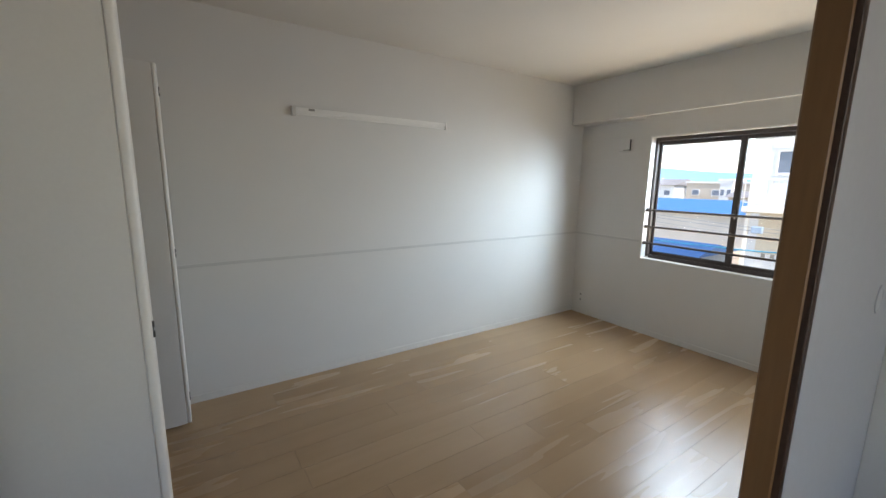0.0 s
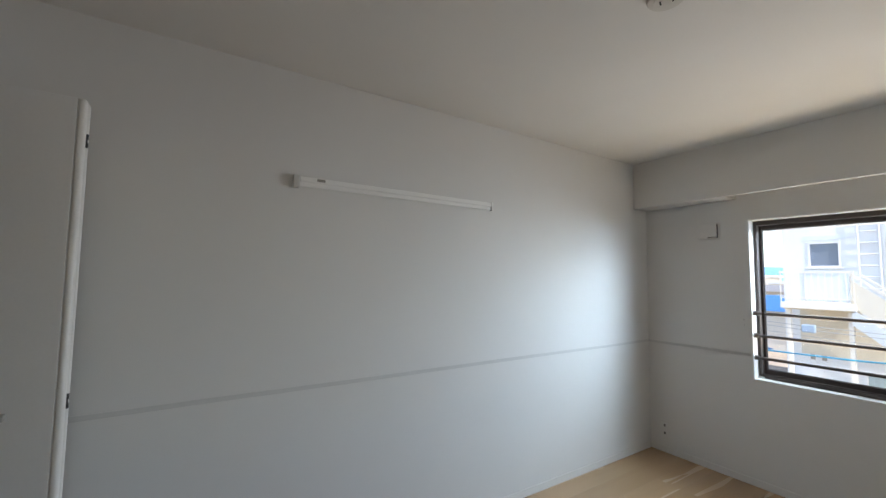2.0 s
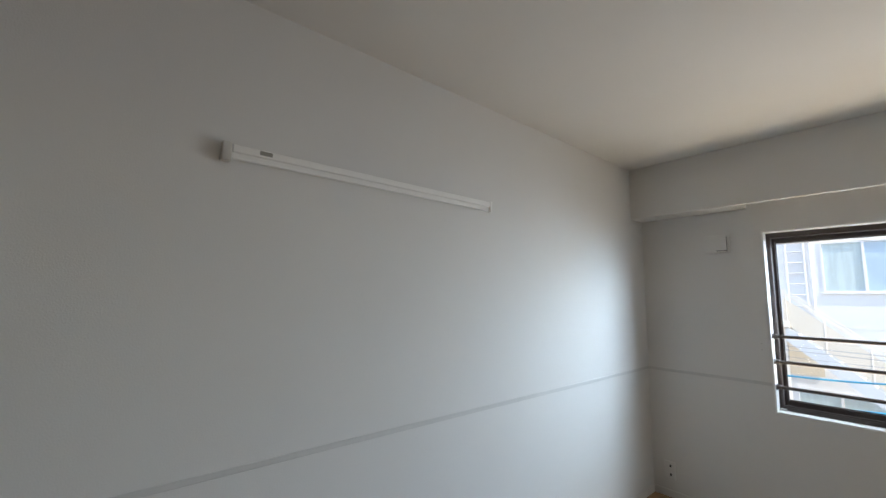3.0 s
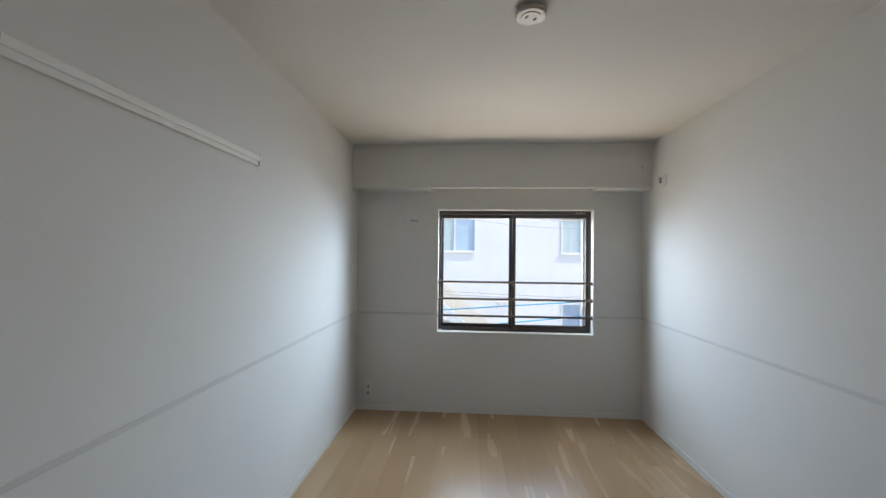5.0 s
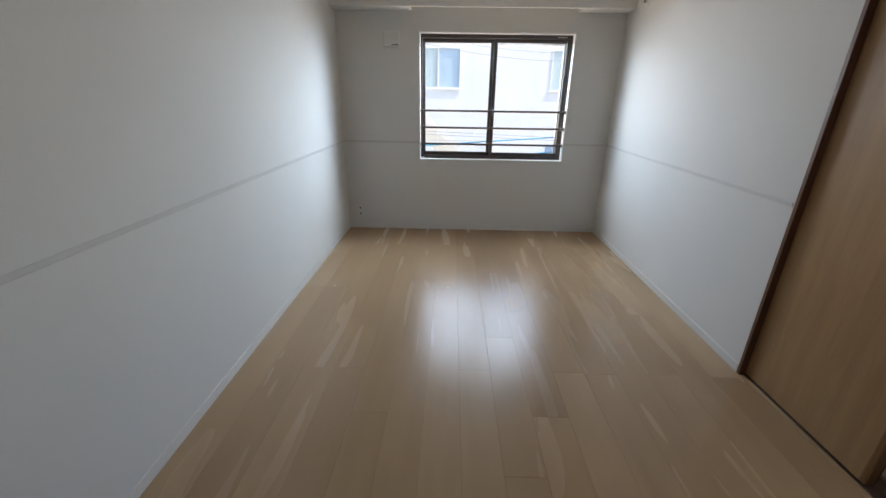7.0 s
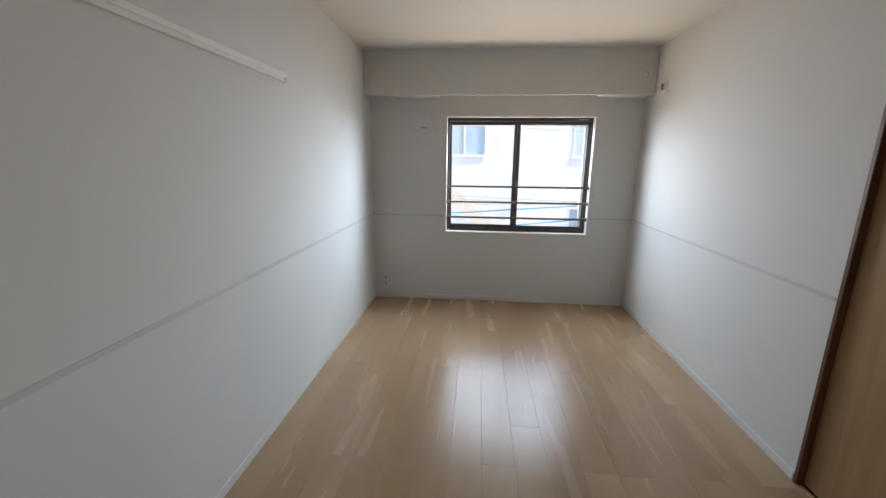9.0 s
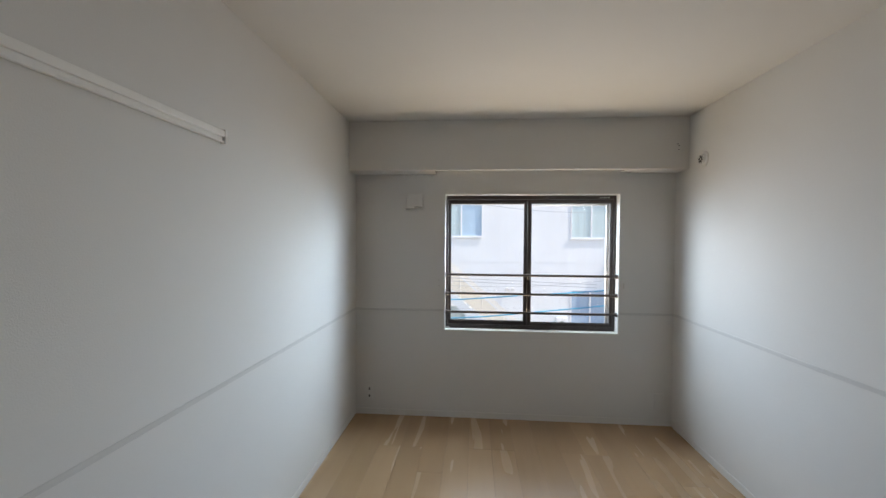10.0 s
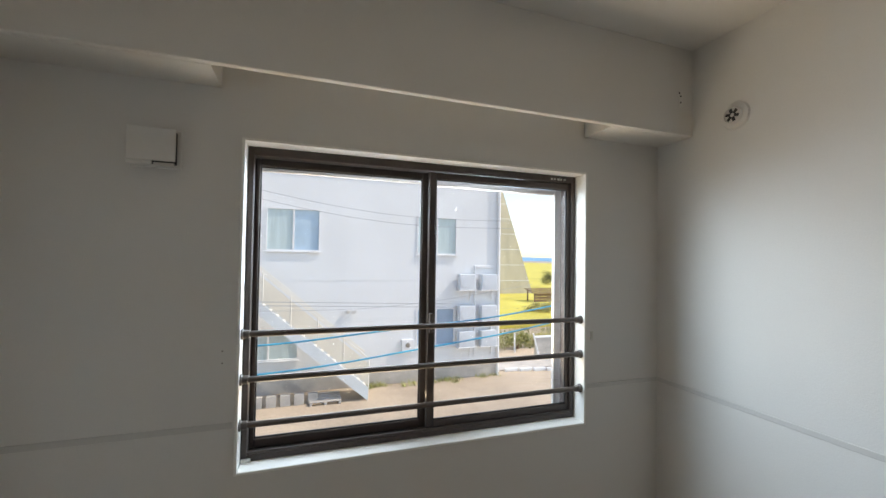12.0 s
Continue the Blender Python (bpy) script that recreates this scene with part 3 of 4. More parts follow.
# the white apartment house across the yard
FY = 13.5
house = thing("apartment_building", (2.7, 17, GZ), "white rendered two-storey apartment house across the yard", "building")
OPEN = [(-0.47, 1.36, 1.62, 3.15), (5.00, 6.68, 1.58, 3.10), (-2.45, -1.68, 1.84, 2.64), (5.02, 6.64, -2.06, -0.55), (-1.3, 0.70, -2.24, -1.30)]
xs = sorted({-3.1, 8.62, *[o[0] for o in OPEN], *[o[1] for o in OPEN]})
zs = sorted({GZ, 5.6, *[o[2] for o in OPEN], *[o[3] for o in OPEN]})
bm = B()
for xa, xb in zip(xs, xs[1:]):
    for za, zb in zip(zs, zs[1:]):
        if any(o[0] - 0.01 < xa and xb < o[1] + 0.01 and o[2] - 0.01 < za and zb < o[3] + 0.01 for o in OPEN):
            continue
        box(bm, xa, xb, FY, FY + 0.2, za, zb)
box(bm, -3.1, -2.9, FY + 0.2, 20, GZ, 5.6)
box(bm, 8.42, 8.62, FY + 0.2, 20, GZ, 5.6)
box(bm, -2.9, 8.42, 19.8, 20, GZ, 5.6)
bmesh.ops.remove_doubles(bm, verts=bm.verts, dist=0.0005)
part("wall", bm, FACADE, house)
part("roof", box(B(), -3.4, 8.8, FY - 0.3, 20.3, 5.6, 5.85, 0.03, 1), ROOF_GREY, house, "grey flat roof edge")
# Black sheet paints the dimness of rooms that are not modelled.
part("dark_backing", box(B(), -2.8, 8.2, FY + 0.9, FY + 1.0, GZ, 5.5), SHADE_BLACK, house, "near-black sheet in place of the unlit rooms")
part("floor_band", box(B(), -3.1, 8.62, FY - 0.008, FY - 0.001, 0.56, 0.60), FACADE, house, "thin band between the storeys")
part("plinth", box(B(), -3.12, 8.64, FY - 0.05, FY - 0.001, GZ, GZ + 0.5, 0.01, 1), CONCRETE, house, "grey concrete plinth")
for xa in (1.9, 4.15):
    part("wall_joint", box(B(), xa, xa + 0.02, FY - 0.005, FY - 0.001, 0.61, 5.6), FACADE, house)
for i, (xa, xb, za, zb) in enumerate(OPEN):
    bm = B()
    t = 0.05
    box(bm, xa, xa + t, FY - 0.03, FY + 0.08, za, zb)
    box(bm, xb - t, xb, FY - 0.03, FY + 0.08, za, zb)
    box(bm, xa + t, xb - t, FY - 0.03, FY + 0.08, zb - t, zb)
    box(bm, xa + t, xb - t, FY - 0.03, FY + 0.08, za, za + t)
    if i != 2:
        box(bm, (xa + xb) / 2 - 0.03, (xa + xb) / 2 + 0.03, FY - 0.02, FY + 0.07, za + t, zb - t)
    w = part("window", bm, FACADE_TRIM, house, "white-framed sliding window")
    part("sill", box(B(), xa - 0.06, xb + 0.06, FY - 0.08, FY - 0.031, za - 0.05, za, 0.005, 1), FACADE_TRIM, w)
    mat = OUT_GLASS_DARK if i == 2 else (DOOR_BLUE if i == 3 else OUT_GLASS)
    if i == 2:
        part("pane", box(B(), xa + t, xb - t, FY + 0.03, FY + 0.036, za + t, zb - t), mat, w)
    else:
        xm = (xa + xb) / 2
        part("pane", box(B(), xa + t, xm - 0.03, FY + 0.03, FY + 0.036, za + t, zb - t), mat, w)
        part("pane", box(B(), xm + 0.03, xb - t, FY + 0.045, FY + 0.051, za + t, zb - t), BLUE_SHEET if i == 0 else mat, w)
part("downpipe", rod(B(), (8.55, FY - 0.07, GZ), (8.55, FY - 0.07, 5.6), 0.065, n=12), FACADE_TRIM, house, "white downpipe at the corner", smooth=True)
bm = B()
for x in (-0.88, -0.44):
    rod(bm, (x - 0.4, FY - 0.1, 1.0), (x - 0.4, FY - 0.1, 5.6), 0.025, n=8)
for k in range(13):
    rod(bm, (-1.28, FY - 0.1, 1.2 + k * 0.34), (-0.84, FY - 0.1, 1.2 + k * 0.34), 0.018, n=8)
part("door", box(B(), -2.58, -1.54, FY - 0.022, FY - 0.001, 0.77, 1.78, 0.004, 1), DOOR_PALE, house, "pale blue-grey door panel on the landing")
part("door_head", box(B(), -2.58, -1.54, FY - 0.022, FY - 0.001, 2.70, 2.86, 0.004, 1), DOOR_PALE, house, "pale blue-grey panel over the door window")
for x in (-2.44, -2.17):
    v = part("wall_grille", box(B(), x - 0.08, x + 0.08, FY - 0.03, FY - 0.001, -1.12, -0.90, 0.005, 1), FACADE_TRIM, house, "small framed wall grille")
    part("louvre", box(B(), x - 0.06, x + 0.06, FY - 0.034, FY - 0.0305, -1.09, -0.93), GREY_METAL, v)
part("drain_pipe", rod(B(), (-0.70, FY - 0.07, 0.9), (-0.70, FY - 0.07, 5.6), 0.045, n=10), FACADE_TRIM, house, "white vertical pipe", smooth=True)
part("roof_ladder", bm, FACADE_TRIM, house, "white steel roof ladder")

# tall cream-clad tower standing far behind the corner
tower = thing("cream_tower", (24.4, 47, GZ), "tall tapering cream-sided tower far beyond the corner", "tower")


def tier(z0, z1, grow):
    bm = B()
    rings = []
    for z in (z0, z1):
        f = (z - GZ) / 16.4
        h = 4.9 * (1 - f) + 0.75 * f + grow
        rings.append([bm.verts.new((24.4 + a * h, 47 + b * h * 0.6, z)) for a, b in ((-1, -1), (1, -1), (1, 1), (-1, 1))])
    lo, hi = rings
    for i in range(4):
        j = (i + 1) % 4
        bm.faces.new((lo[i], lo[j], hi[j], hi[i]))
    bm.faces.new(hi)
    bm.faces.new(list(reversed(lo)))
    return bm


for k in range(8):
    part("panel_tier", tier(GZ + k * 2.05, GZ + k * 2.05 + 1.98, 0.0), CREAM_SIDING, tower)
for k in range(1, 8):
    part("band", tier(GZ + k * 2.05 - 0.07, GZ + k * 2.05, 0.05), FACADE_TRIM, tower, "pale horizontal band")

# steel stair along the facade, rising to a landing
stair = thing("outdoor_stair", (0.8, 12.6, GZ), "white-painted steel outdoor stair with railings and a landing", "stair")
X0, Z0, X1, Z1 = 2.98, -3.0, -1.20, 0.62
def slanted(bm, y0, y1, lift, thick):
    vs = []
    for y in (y0, y1):
        vs.append([bm.verts.new(v) for v in ((X0, y, Z0 + lift), (X1, y, Z1 + lift), (X1, y, Z1 + lift + thick), (X0, y, Z0 + lift + thick))])
    a, b = vs
    bm.faces.new(a)
    bm.faces.new(list(reversed(b)))
    for i in range(4):
        j = (i + 1) % 4
        bm.faces.new((a[i], b[i], b[j], a[j]))
    return bm
for y in (12.0, 13.0):
    part("stringer", slanted(B(), y, y + 0.05, -0.42, 0.44), STRINGER_PAINT, stair, "pale blue-white steel stringer")
    part("handrail", slanted(B(), y, y + 0.045, 0.94, 0.08), STAIR_PAINT, stair)
part("balustrade_panel", slanted(B(), 12.012, 12.024, 0.10, 0.74), PANEL_CREAM, stair, "cream sheet panel under the handrail")
N = 20
for k in range(N):
    f = (k + 0.5) / N
    x, z = X0 + (X1 - X0) * f, Z0 + (Z1 - Z0) * (k + 1) / N - 0.26
    part("tread", box(B(), x - 0.12, x + 0.12, 12.05, 13.0, z - 0.04, z, 0.004, 1), STAIR_PAINT, stair)
for k in range(0, N + 1, 4):
    f = k / N
    x, z = X0 + (X1 - X0) * f, Z0 + (Z1 - Z0) * f
    part("post", rod(B(), (x, 12.02, z), (x, 12.02, z + 0.95), 0.022, n=8), STAIR_PAINT, stair)
part("landing", box(B(), -2.75, -1.10, 11.95, 13.44, 0.58, 0.76, 0.01, 1), STAIR_PAINT, stair)
# Thin panel added to give the facade below the landing a buff tint.
part("tint_panel", box(B(), -2.70, -0.62, 13.44, 13.478, -0.92, 0.545), BUFF_TINT, stair, "buff panel added on the facade under the landing")
part("landing_soffit", box(B(), -2.70, -1.15, 12.0, 13.42, 0.55, 0.578), SOFFIT, stair, "buff underside of the landing")
part("skirt", slanted(B(), 12.12, 12.9, -0.42, 0.03), SOFFIT, stair, "buff underside of the flight")
bm = B()
box(bm, -2.75, -1.12, 11.96, 12.0, 1.63, 1.69)
box(bm, -2.75, -1.12, 11.96, 12.0, 0.88, 0.92)
part("landing_rail", bm, STAIR_PAINT, stair)
for k in range(12):
    x = -2.73 + k * 0.145
    part("baluster", box(B(), x - 0.012, x + 0.012, 11.97, 11.99, 0.76, 1.64), STAIR_PAINT, stair)
for x in (-2.6, -1.25):
    part("column", box(B(), x - 0.05, x + 0.05, 12.1, 12.2, GZ, 0.56), STAIR_PAINT, stair)


def outdoor_unit(x, z, label):
    u = thing("outdoor_unit", (x, FY - 0.2, z), label, "air conditioner", "outdoor units on the facade")
    part("casing", box(B(), x - 0.35, x + 0.35, FY - 0.36, FY - 0.06, z, z + 0.62, 0.03, 2), UNIT_PAINT, u)
    part("fan_grille", lathe(B(), (x - 0.08, FY - 0.36, z + 0.31), (0, -1, 0), [(0.23, 0), (0.23, 0.010), (0.21, 0.014), (0.05, 0.014), (0.04, 0.016)], 24), UNIT_PAINT, u)
    part("bracket", box(B(), x - 0.38, x + 0.38, FY - 0.38, FY - 0.002, z - 0.05, z, 0.005, 1), FACADE_TRIM, u)
    part("hose", rod(B(), (x + 0.27, FY - 0.05, z), (x + 0.22, FY - 0.05, z - 0.42), 0.03, n=8), FACADE_TRIM, u)


for z in (0.19, -1.08, -2.10):
    for x in (7.05, 8.02):
        outdoor_unit(x, z, "pale grey outdoor unit on a wall bracket" if z > 0 else "pale grey outdoor unit low on the facade")
part("pipe_cover", box(B(), 7.45, 8.35, FY - 0.05, FY - 0.002, 1.06, 1.17, 0.01, 1), FACADE_TRIM, house, "white pipe cover above the outdoor units")
part("conduit", box(B(), 7.47, 7.54, FY - 0.05, FY - 0.002, -2.5, 1.058, 0.008, 1), FACADE_TRIM, house, "white vertical pipe cover between the units")
meter = thing("meter_box", (4.66, FY, -2.2), "small white meter box on the facade", "meter box")
part("case", box(B(), 4.43, 4.89, FY - 0.16, FY - 0.001, -2.24, -1.72, 0.02, 2), FACADE_TRIM, meter)
part("dial", lathe(B(), (4.66, FY - 0.16, -1.93), (0, -1, 0), [(0.09, 0), (0.09, 0.02), (0.06, 0.025)], 16), GREY_METAL, meter, smooth=True)
for x in (2.38, 2.62):
    lamp = thing("flood_lamp", (x, FY, -0.54), "small white double flood lamp on the facade", "wall lamp", "flood lamps")
    part("head", lathe(B(), (x, FY - 0.08, -0.56), (0, -0.8, -0.4), [(0.04, -0.06), (0.075, 0.0), (0.085, 0.06), (0.07, 0.065)], 16), FACADE_TRIM, lamp, smooth=True)
    part("arm", rod(B(), (x, FY - 0.001, -0.52), (x, FY - 0.08, -0.54), 0.02, n=8), FACADE_TRIM, lamp)

# cables across the yard
def cable(name, pts, r, mat, label, group):
    cu = bpy.data.curves.new(name, "CURVE")
    cu.dimensions = "3D"
    cu.bevel_depth = r
    cu.bevel_resolution = 2
    sp = cu.splines.new("BEZIER")
    sp.bezier_points.add(len(pts) - 1)
    for p, v in zip(sp.bezier_points, pts):
        p.co = v
        p.handle_left_type = p.handle_right_type = "AUTO"
    cu.materials.append(mat)
    return tagged(new(name, cu), label, "cable", group)


cable("overhead_cable", [(-9, 4.2, 2.2), (-2.5, 3.2, 0.60), (0.4, 3.0, 0.52), (1.5, 3.0, 0.59), (4.0, 3.0, 0.84), (9, 3.4, 1.9)], 0.0100, BLUE_CABLE, "bright blue covered overhead cable", "overhead cables")
cable("overhead_cable", [(-9, 4.2, 1.9), (-2.5, 3.2, 0.26), (0.4, 3.0, 0.22), (2.2, 3.0, 0.38), (4.0, 3.0, 0.62), (9, 3.4, 1.6)], 0.0100, BLUE_CABLE, "bright blue covered overhead cable, hanging lower", "overhead cables")
for dz in (0.0, 0.22):
    cable("overhead_wire", [(-6, 9, 4.3 + dz), (1.5, 9, 2.55 + dz), (6, 9, 2.35 + dz), (14, 9, 3.0 + dz)], 0.006, BLACK_CABLE, "thin grey overhead wire", "overhead wires")
cable("overhead_wire", [(-8, 11.5, 0.2), (1.0, 11.5, -0.25), (4, 11.5, -0.15), (9, 11.5, 0.5)], 0.006, BLACK_CABLE, "thin grey overhead wire, sagging low", "overhead wires")

cbox = thing("cable_junction", (-1.56, 9.9, 0.20), "blue-grey cable junction box hanging on overhead wires", "junction box")
part("case", box(B(), -1.70, -1.43, 9.84, 9.96, 0.10, 0.30, 0.03, 2), DOOR_BLUE, cbox)
for dz in (0.0, 0.10):
    part("wire", rod(B(), (-6.0, 9.9, 0.42 + dz), (-1.70, 9.9, 0.16 + dz), 0.008, n=6), BLACK_CABLE, cbox, "thin grey wire")
    part("wire", rod(B(), (-1.44, 9.9, 0.16 + dz), (5.0, 9.9, -0.05 + dz), 0.008, n=6), BLACK_CABLE, cbox, "thin grey wire")


def low_house(x, y, w, d, h, wall, roof, label, rise=0.0):
    h += 0.4
    ob = thing("distant_house", (x, y, GZ), label, "house")
    part("wall", box(B(), x - w / 2, x + w / 2, y, y + d, GZ, GZ + h), wall, ob)
    bm = B()
    if rise:
        vs = [bm.verts.new(v) for v in ((x - w / 2 - 0.4, y - 0.5, GZ + h), (x + w / 2 + 0.4, y - 0.5, GZ + h), (x + w / 2 + 0.4, y + d + 0.5, GZ + h), (x - w / 2 - 0.4, y + d + 0.5, GZ + h), (x - w / 2 - 0.4, y + d / 2, GZ + h + rise), (x + w / 2 + 0.4, y + d / 2, GZ + h + rise))]
        for f in ((0, 1, 5, 4), (3, 4, 5, 2), (0, 4, 3), (1, 2, 5), (0, 3, 2, 1)):
            bm.faces.new([vs[i] for i in f])
    else:
        box(bm, x - w / 2 - 0.2, x + w / 2 + 0.2, y - 0.2, y + d + 0.2, GZ + h, GZ + h + 0.3)
    part("roof", bm, roof, ob)
    n = max(2, int(w / 2.4))
    for k in range(n):
        xx = x - w / 2 + (k + 0.5) * w / n
        hw = min(0.6, w * 0.2)
        if h < 3.1:
            continue
        w1 = part("window", box(B(), xx - hw, xx + hw, y - 0.06, y - 0.005, GZ + h * 0.62, GZ + h * 0.62 + 1.0), FACADE_TRIM, ob)
        part("pane", box(B(), xx - hw + 0.1, xx + hw - 0.1, y - 0.08, y - 0.061, GZ + h * 0.62 + 0.1, GZ + h * 0.62 + 0.9), OUT_GLASS_DARK, w1)


low_house(-12.5, 30.4, 15, 6, 2.3, PALE_WALL, BLUE_ROOF, "low white shed with a bright blue sheet roof", 0.98)
low_house(-26.5, 68, 9, 8, 4.8, BEIGE_WALL, FACADE_TRIM, "beige flat-roofed building with a pale roof edge")
low_house(-22.0, 60, 1.6, 3, 5.1, FACADE, FACADE_TRIM, "narrow white stair tower beside the beige building")
low_house(-18.2, 64, 3.4, 5, 3.9, PALE_WALL, FACADE_TRIM, "pale rendered house far off")
low_house(-33.5, 74, 4.0, 6, 4.2, FACADE, ROOF_GREY, "white house with a grey roof in the distance", 0.8)
low_house(-16.0, 52, 5, 5, 3.1, BEIGE_WALL, ROOF_GREY, "low beige house behind the blue-roofed shed", 0.7)
low_house(-40, 70, 12, 8, 4.4, FACADE, ROOF_GREY, "white house with a grey roof far off", 1.2)
low_house(-8, 75, 9, 8, 5.0, FACADE, ROOF_GREY, "white house far off behind the shed", 1.0)
low_house(-62, 90, 20, 8, 5.0, BEIGE_WALL, BLUE_ROOF, "long beige house far off", 1.4)
low_house(-9.3, 17.5, 5.5, 4, 0.9, CONCRETE, BLUE_ROOF, "low store with a faded blue cover beside the yard", 0.5)

# yard clutter
for k in range(6):
    x = -0.9 + k * 0.42
    blk = thing("concrete_block", (x, 12.25, GZ), "grey hollow concrete block on the ground", "concrete block", "blocks along the wall")
    bm = box(B(), x - 0.15, x + 0.15, 12.18, 12.33, GZ, GZ + 0.36, 0.01, 1)
    part("body", bm, CONCRETE, blk)
pal = thing("pallet", (1.6, 12.4, GZ), "weathered wooden pallet lying under the stair", "pallet")
for k in range(5):
    part("slat", box(B(), 1.1, 2.1, 11.95 + k * 0.2, 12.07 + k * 0.2, GZ + 0.10, GZ + 0.125), CONCRETE, pal)
for x in (1.15, 1.6, 2.05):
    part("bearer", box(B(), x - 0.04, x + 0.04, 11.95, 12.87, GZ, GZ + 0.10), CONCRETE, pal)
bm = B()
rnd = random.Random(7)
tufts = [(rnd.uniform(2.9, 8.6), FY - 0.16 - 0.35 * rnd.random() ** 2, 0.16) for k in range(14)]
tufts += [(rnd.uniform(9.9, 18.0), rnd.uniform(17.3, 22.0), 0.34) for k in range(60)]
for tx, ty, size in tufts:
    for k in range(26):
        x, y = rnd.gauss(tx, size), rnd.gauss(ty, size * 0.5)
        if y > FY - 0.06 and x < 8.8:
            continue
        h, a = rnd.uniform(0.3, 1.0) * size * 1.5, rnd.uniform(0, 6.28)
        c, s = math.cos(a) * 0.02, math.sin(a) * 0.02
        bm.faces.new([bm.verts.new(v) for v in ((x - c, y - s, GZ), (x + c, y + s, GZ), (x + s * 6, y - c * 6, GZ + h))])
solid("grass", bm, GRASS, "tufts of yellow-green grass along the wall and bank", "grass", "stuff")


def shrub(x, y, w, d, h, count, leaf, mat, label, seed):
    """Stems and a loose crown of small leaves with an uneven outline."""
    rnd = random.Random(seed)
    ob = thing("shrub", (x, y, GZ), label, "shrub", "shrubs beyond the yard")
    bm = B()
    for k in range(7):
        rod(bm, (x + rnd.uniform(-0.1, 0.1), y, GZ), (x + rnd.uniform(-0.4, 0.4) * w, y + rnd.uniform(-0.4, 0.4) * d, GZ + h * rnd.uniform(0.5, 0.85)), 0.03, 0.008, n=6)
    part("stem", bm, TIMBER, ob, "thin brown stems")
    bm = B()
    lumps = [(rnd.uniform(-0.4, 0.4) * w, rnd.uniform(-0.4, 0.4) * d, rnd.uniform(0.25, 0.8) * h, rnd.uniform(0.16, 0.3)) for k in range(14)]
    for k in range(count):
        lx, ly, lz, f = rnd.choice(lumps)
        p = Vector((x + lx + rnd.gauss(0, 1) * f * w * 0.45, y + ly + rnd.gauss(0, 1) * f * d * 0.45, GZ + max(0.05, lz + rnd.gauss(0, 1) * f * h * 0.6)))
        u = Vector((rnd.gauss(0, 1), rnd.gauss(0, 1), rnd.gauss(0, 1))).normalized()
        v = u.orthogonal().normalized()
        bm.faces.new([bm.verts.new(q) for q in (p - u * leaf, p + v * leaf * 0.45, p + u * leaf, p - v * leaf * 0.45)])
    part("crown", bm, mat, ob)


shrub(11.8, 17.4, 1.8, 1.0, 0.95, 900, 0.07, LEAF, "dark olive shrub on the bank beside the yard", 1)
shrub(13.6, 17.8, 2.2, 1.0, 0.8, 900, 0.07, LEAF_DRY, "yellowing shrub on the bank beside the yard", 2)
shrub(20.1, 27.8, 3.6, 1.6, 1.2, 1100, 0.11, LEAF_DRY, "yellow-olive shrub in front of the field", 3)
shrub(42.6, 60.0, 3.0, 2.0, 2.6, 900, 0.18, LEAF, "small dark tree-like shrub standing in the field", 4)

# low concrete wall and pale posts at the yard's edge
low_wall = thing("garden_wall", (13.5, 15.6, GZ), "low grey concrete wall at the edge of the yard", "garden wall")
part("wall", box(B(), 11.75, 16.5, 15.55, 15.70, GZ, GZ + 0.95, 0.01, 1), CONCRETE, low_wall)
part("coping", box(B(), 11.70, 16.55, 15.51, 15.74, GZ + 0.95, GZ + 1.02, 0.01, 1), FACADE_TRIM, low_wall, "pale coping")
for x, y, lean, h in ((11.2, 16.7, 0.0, 1.0), (11.85, 15.4, -0.35, 1.2)):
    post = thing("fence_post", (x, y, GZ), "white painted wooden fence post, weathered", "fence post", "posts at the yard's edge")
    bm = B()
    rod(bm, (x, y, GZ), (x + lean, y, GZ + h), 0.045, 0.04, n=8)
    part("pole", bm, FACADE_TRIM, post, smooth=True)
    part("cap", rod(B(), (x + lean, y, GZ + h), (x + lean * 1.03, y, GZ + h + 0.03), 0.05, 0.03, n=8), STAIR_PAINT, post)
kerb = thing("kerb", (10.5, 13.4, GZ), "pale concrete kerb stones beside the house corner", "kerb")
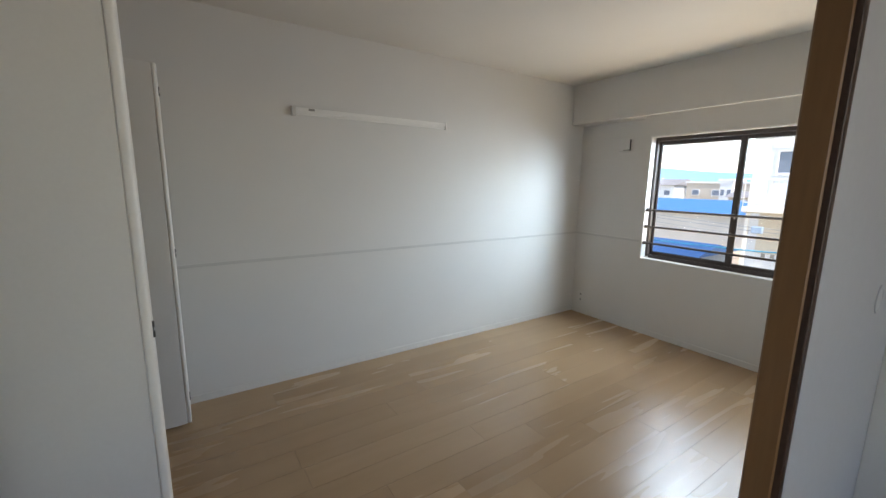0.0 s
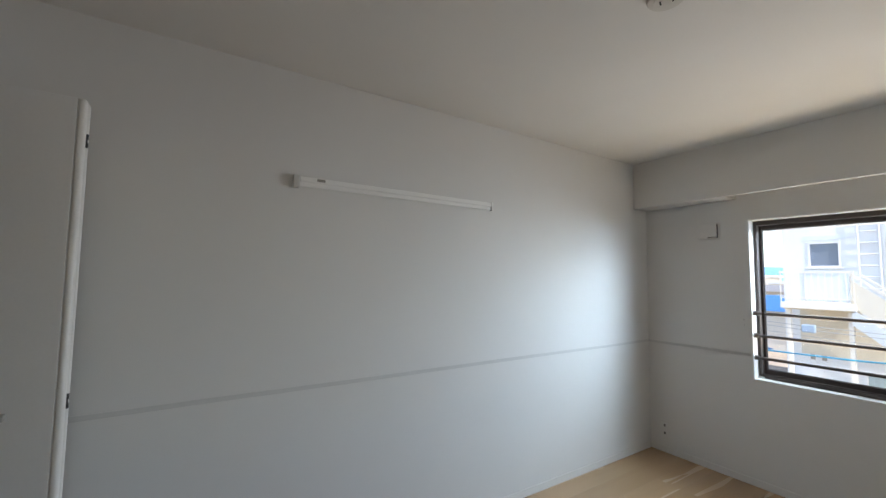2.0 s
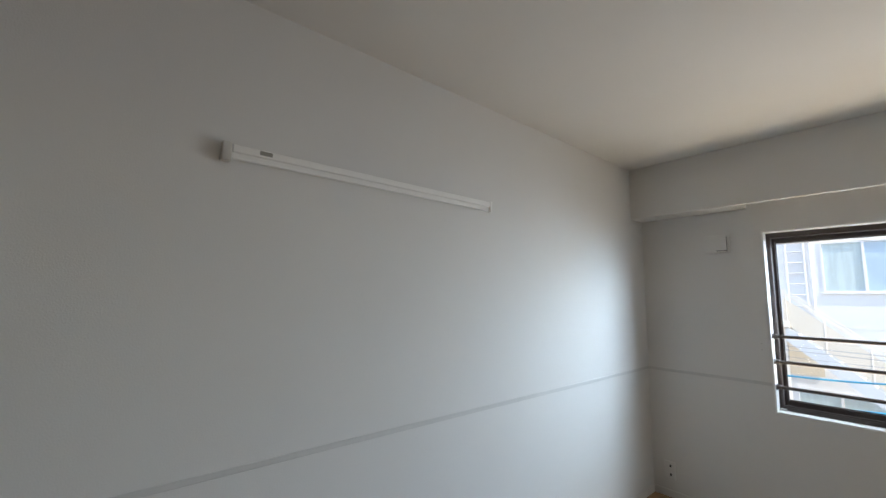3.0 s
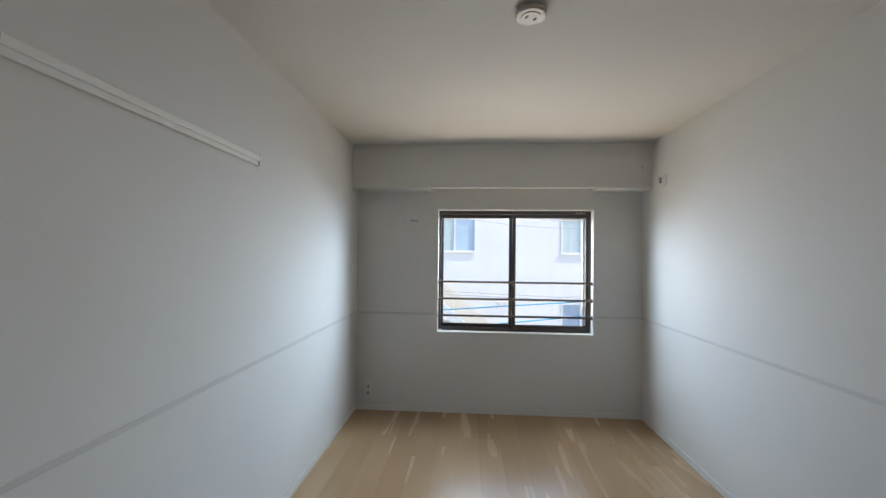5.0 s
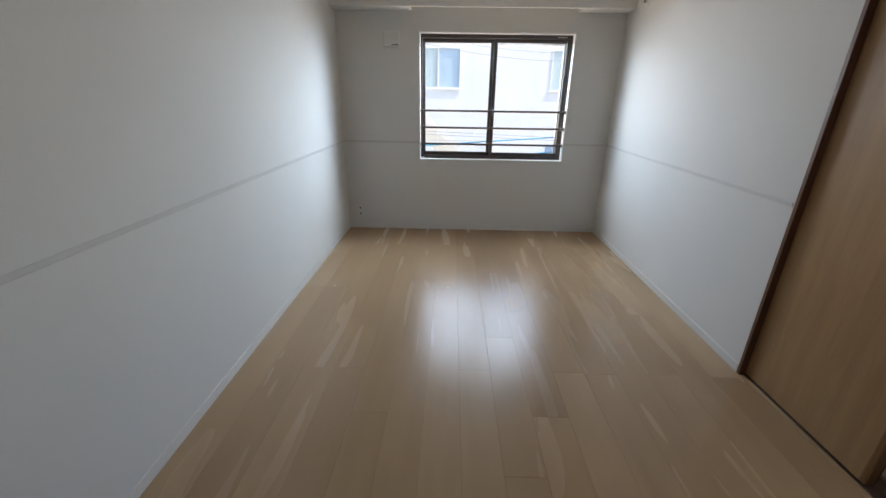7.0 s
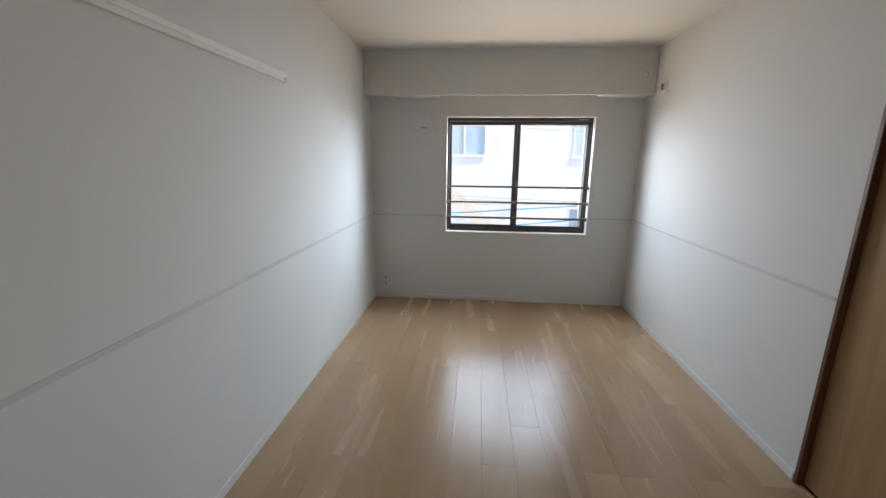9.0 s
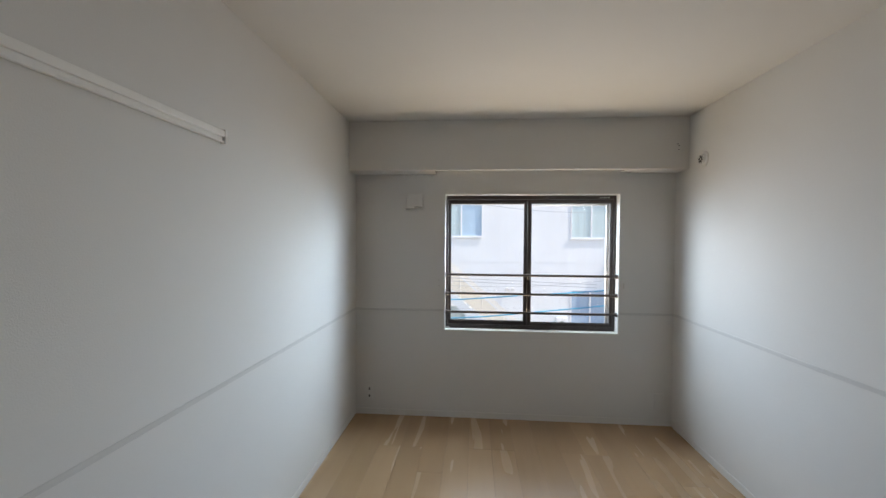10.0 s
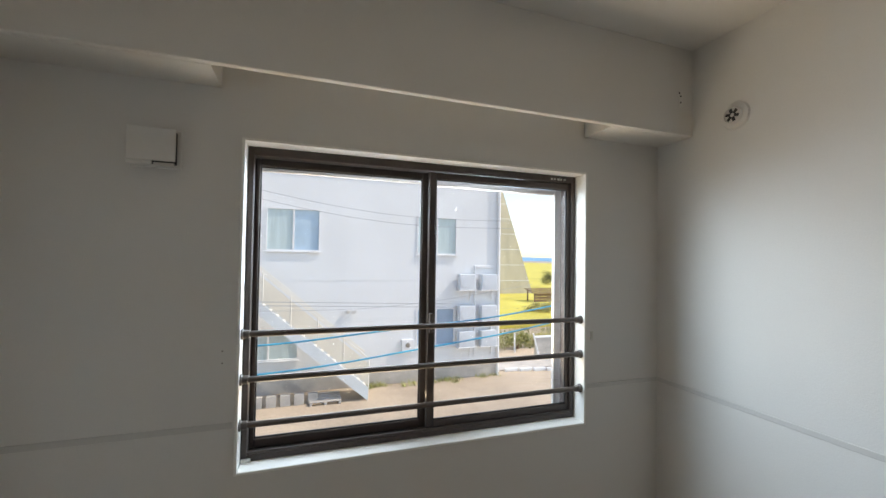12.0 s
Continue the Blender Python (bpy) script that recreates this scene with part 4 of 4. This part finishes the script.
for k in range(6):
    x, y = 9.10 + k * 0.62, 13.75 - k * 0.12
    part("kerb_stone", box(B(), x, x + 0.60, y - 0.07, y + 0.07, GZ, GZ + 0.13, 0.012, 1), FACADE_TRIM, kerb)
apron = solid("pavement", box(B(), 8.70, 13.0, 13.9, 15.4, GZ + 0.004, GZ + 0.05, 0.01, 1), CONCRETE, "worn concrete apron beside the house corner", "pavement", "structure")

rack = thing("timber_shed", (25.2, 35.2, GZ), "low open brown timber shed with a slatted roof by the field", "shed")
for x in (23.6, 25.2, 26.8):
    for y in (34.6, 36.0):
        part("post", box(B(), x - 0.06, x + 0.06, y - 0.06, y + 0.06, GZ, GZ + (1.25 if y < 35 else 1.65)), TIMBER, rack)
for k in range(8):
    y, z = 34.4 + k * 0.24, GZ + 1.25 + k * 0.055
    part("roof_slat", box(B(), 23.3, 27.1, y, y + 0.19, z, z + 0.04), TIMBER, rack)
for k in range(4):
    part("side_board", box(B(), 23.5, 26.9, 34.5, 34.54, GZ + 0.1 + k * 0.29, GZ + 0.34 + k * 0.29), TIMBER, rack)

# ---- floor planks ----
PW, GAP = 0.1607, 0.0004
rnd = random.Random(11)
lengths = {}


def plank_mesh(x_width, length):
    key = (round(x_width, 4), round(length, 3))
    if key not in lengths:
        bm = box(B(), 0, x_width - GAP, 0, length - GAP, -0.012, 0.0)
        top = [e for e in bm.edges if all(v.co.z > -0.001 for v in e.verts)]
        bmesh.ops.bevel(bm, geom=top, offset=0.0004, segments=1, affect="EDGES")
        made = mesh_of("plank", bm, FLOOR_WOOD)
        made.materials.append(PLANK_EDGE)
        for face in made.polygons:
            face.material_index = 0 if face.normal.z > 0.99 else 1
        lengths[key] = made
    return lengths[key]


for i in range(16):
    y = -4.13 - rnd.choice((0.0, 0.3, 0.6, 0.9))
    y_end = -0.001
    while y < y_end:
        n = 1.818 if rnd.random() < 0.65 else 0.909
        a, b = max(y, -4.13), min(y + n, y_end)
        if b - a > 0.03:
            p = new("plank", plank_mesh(PW, b - a))
            p.location = (i * PW, a, 0)
            p.rotation_euler = (0, rnd.uniform(-0.0018, 0.0018), 0)
            p.parent = floor
        y += n
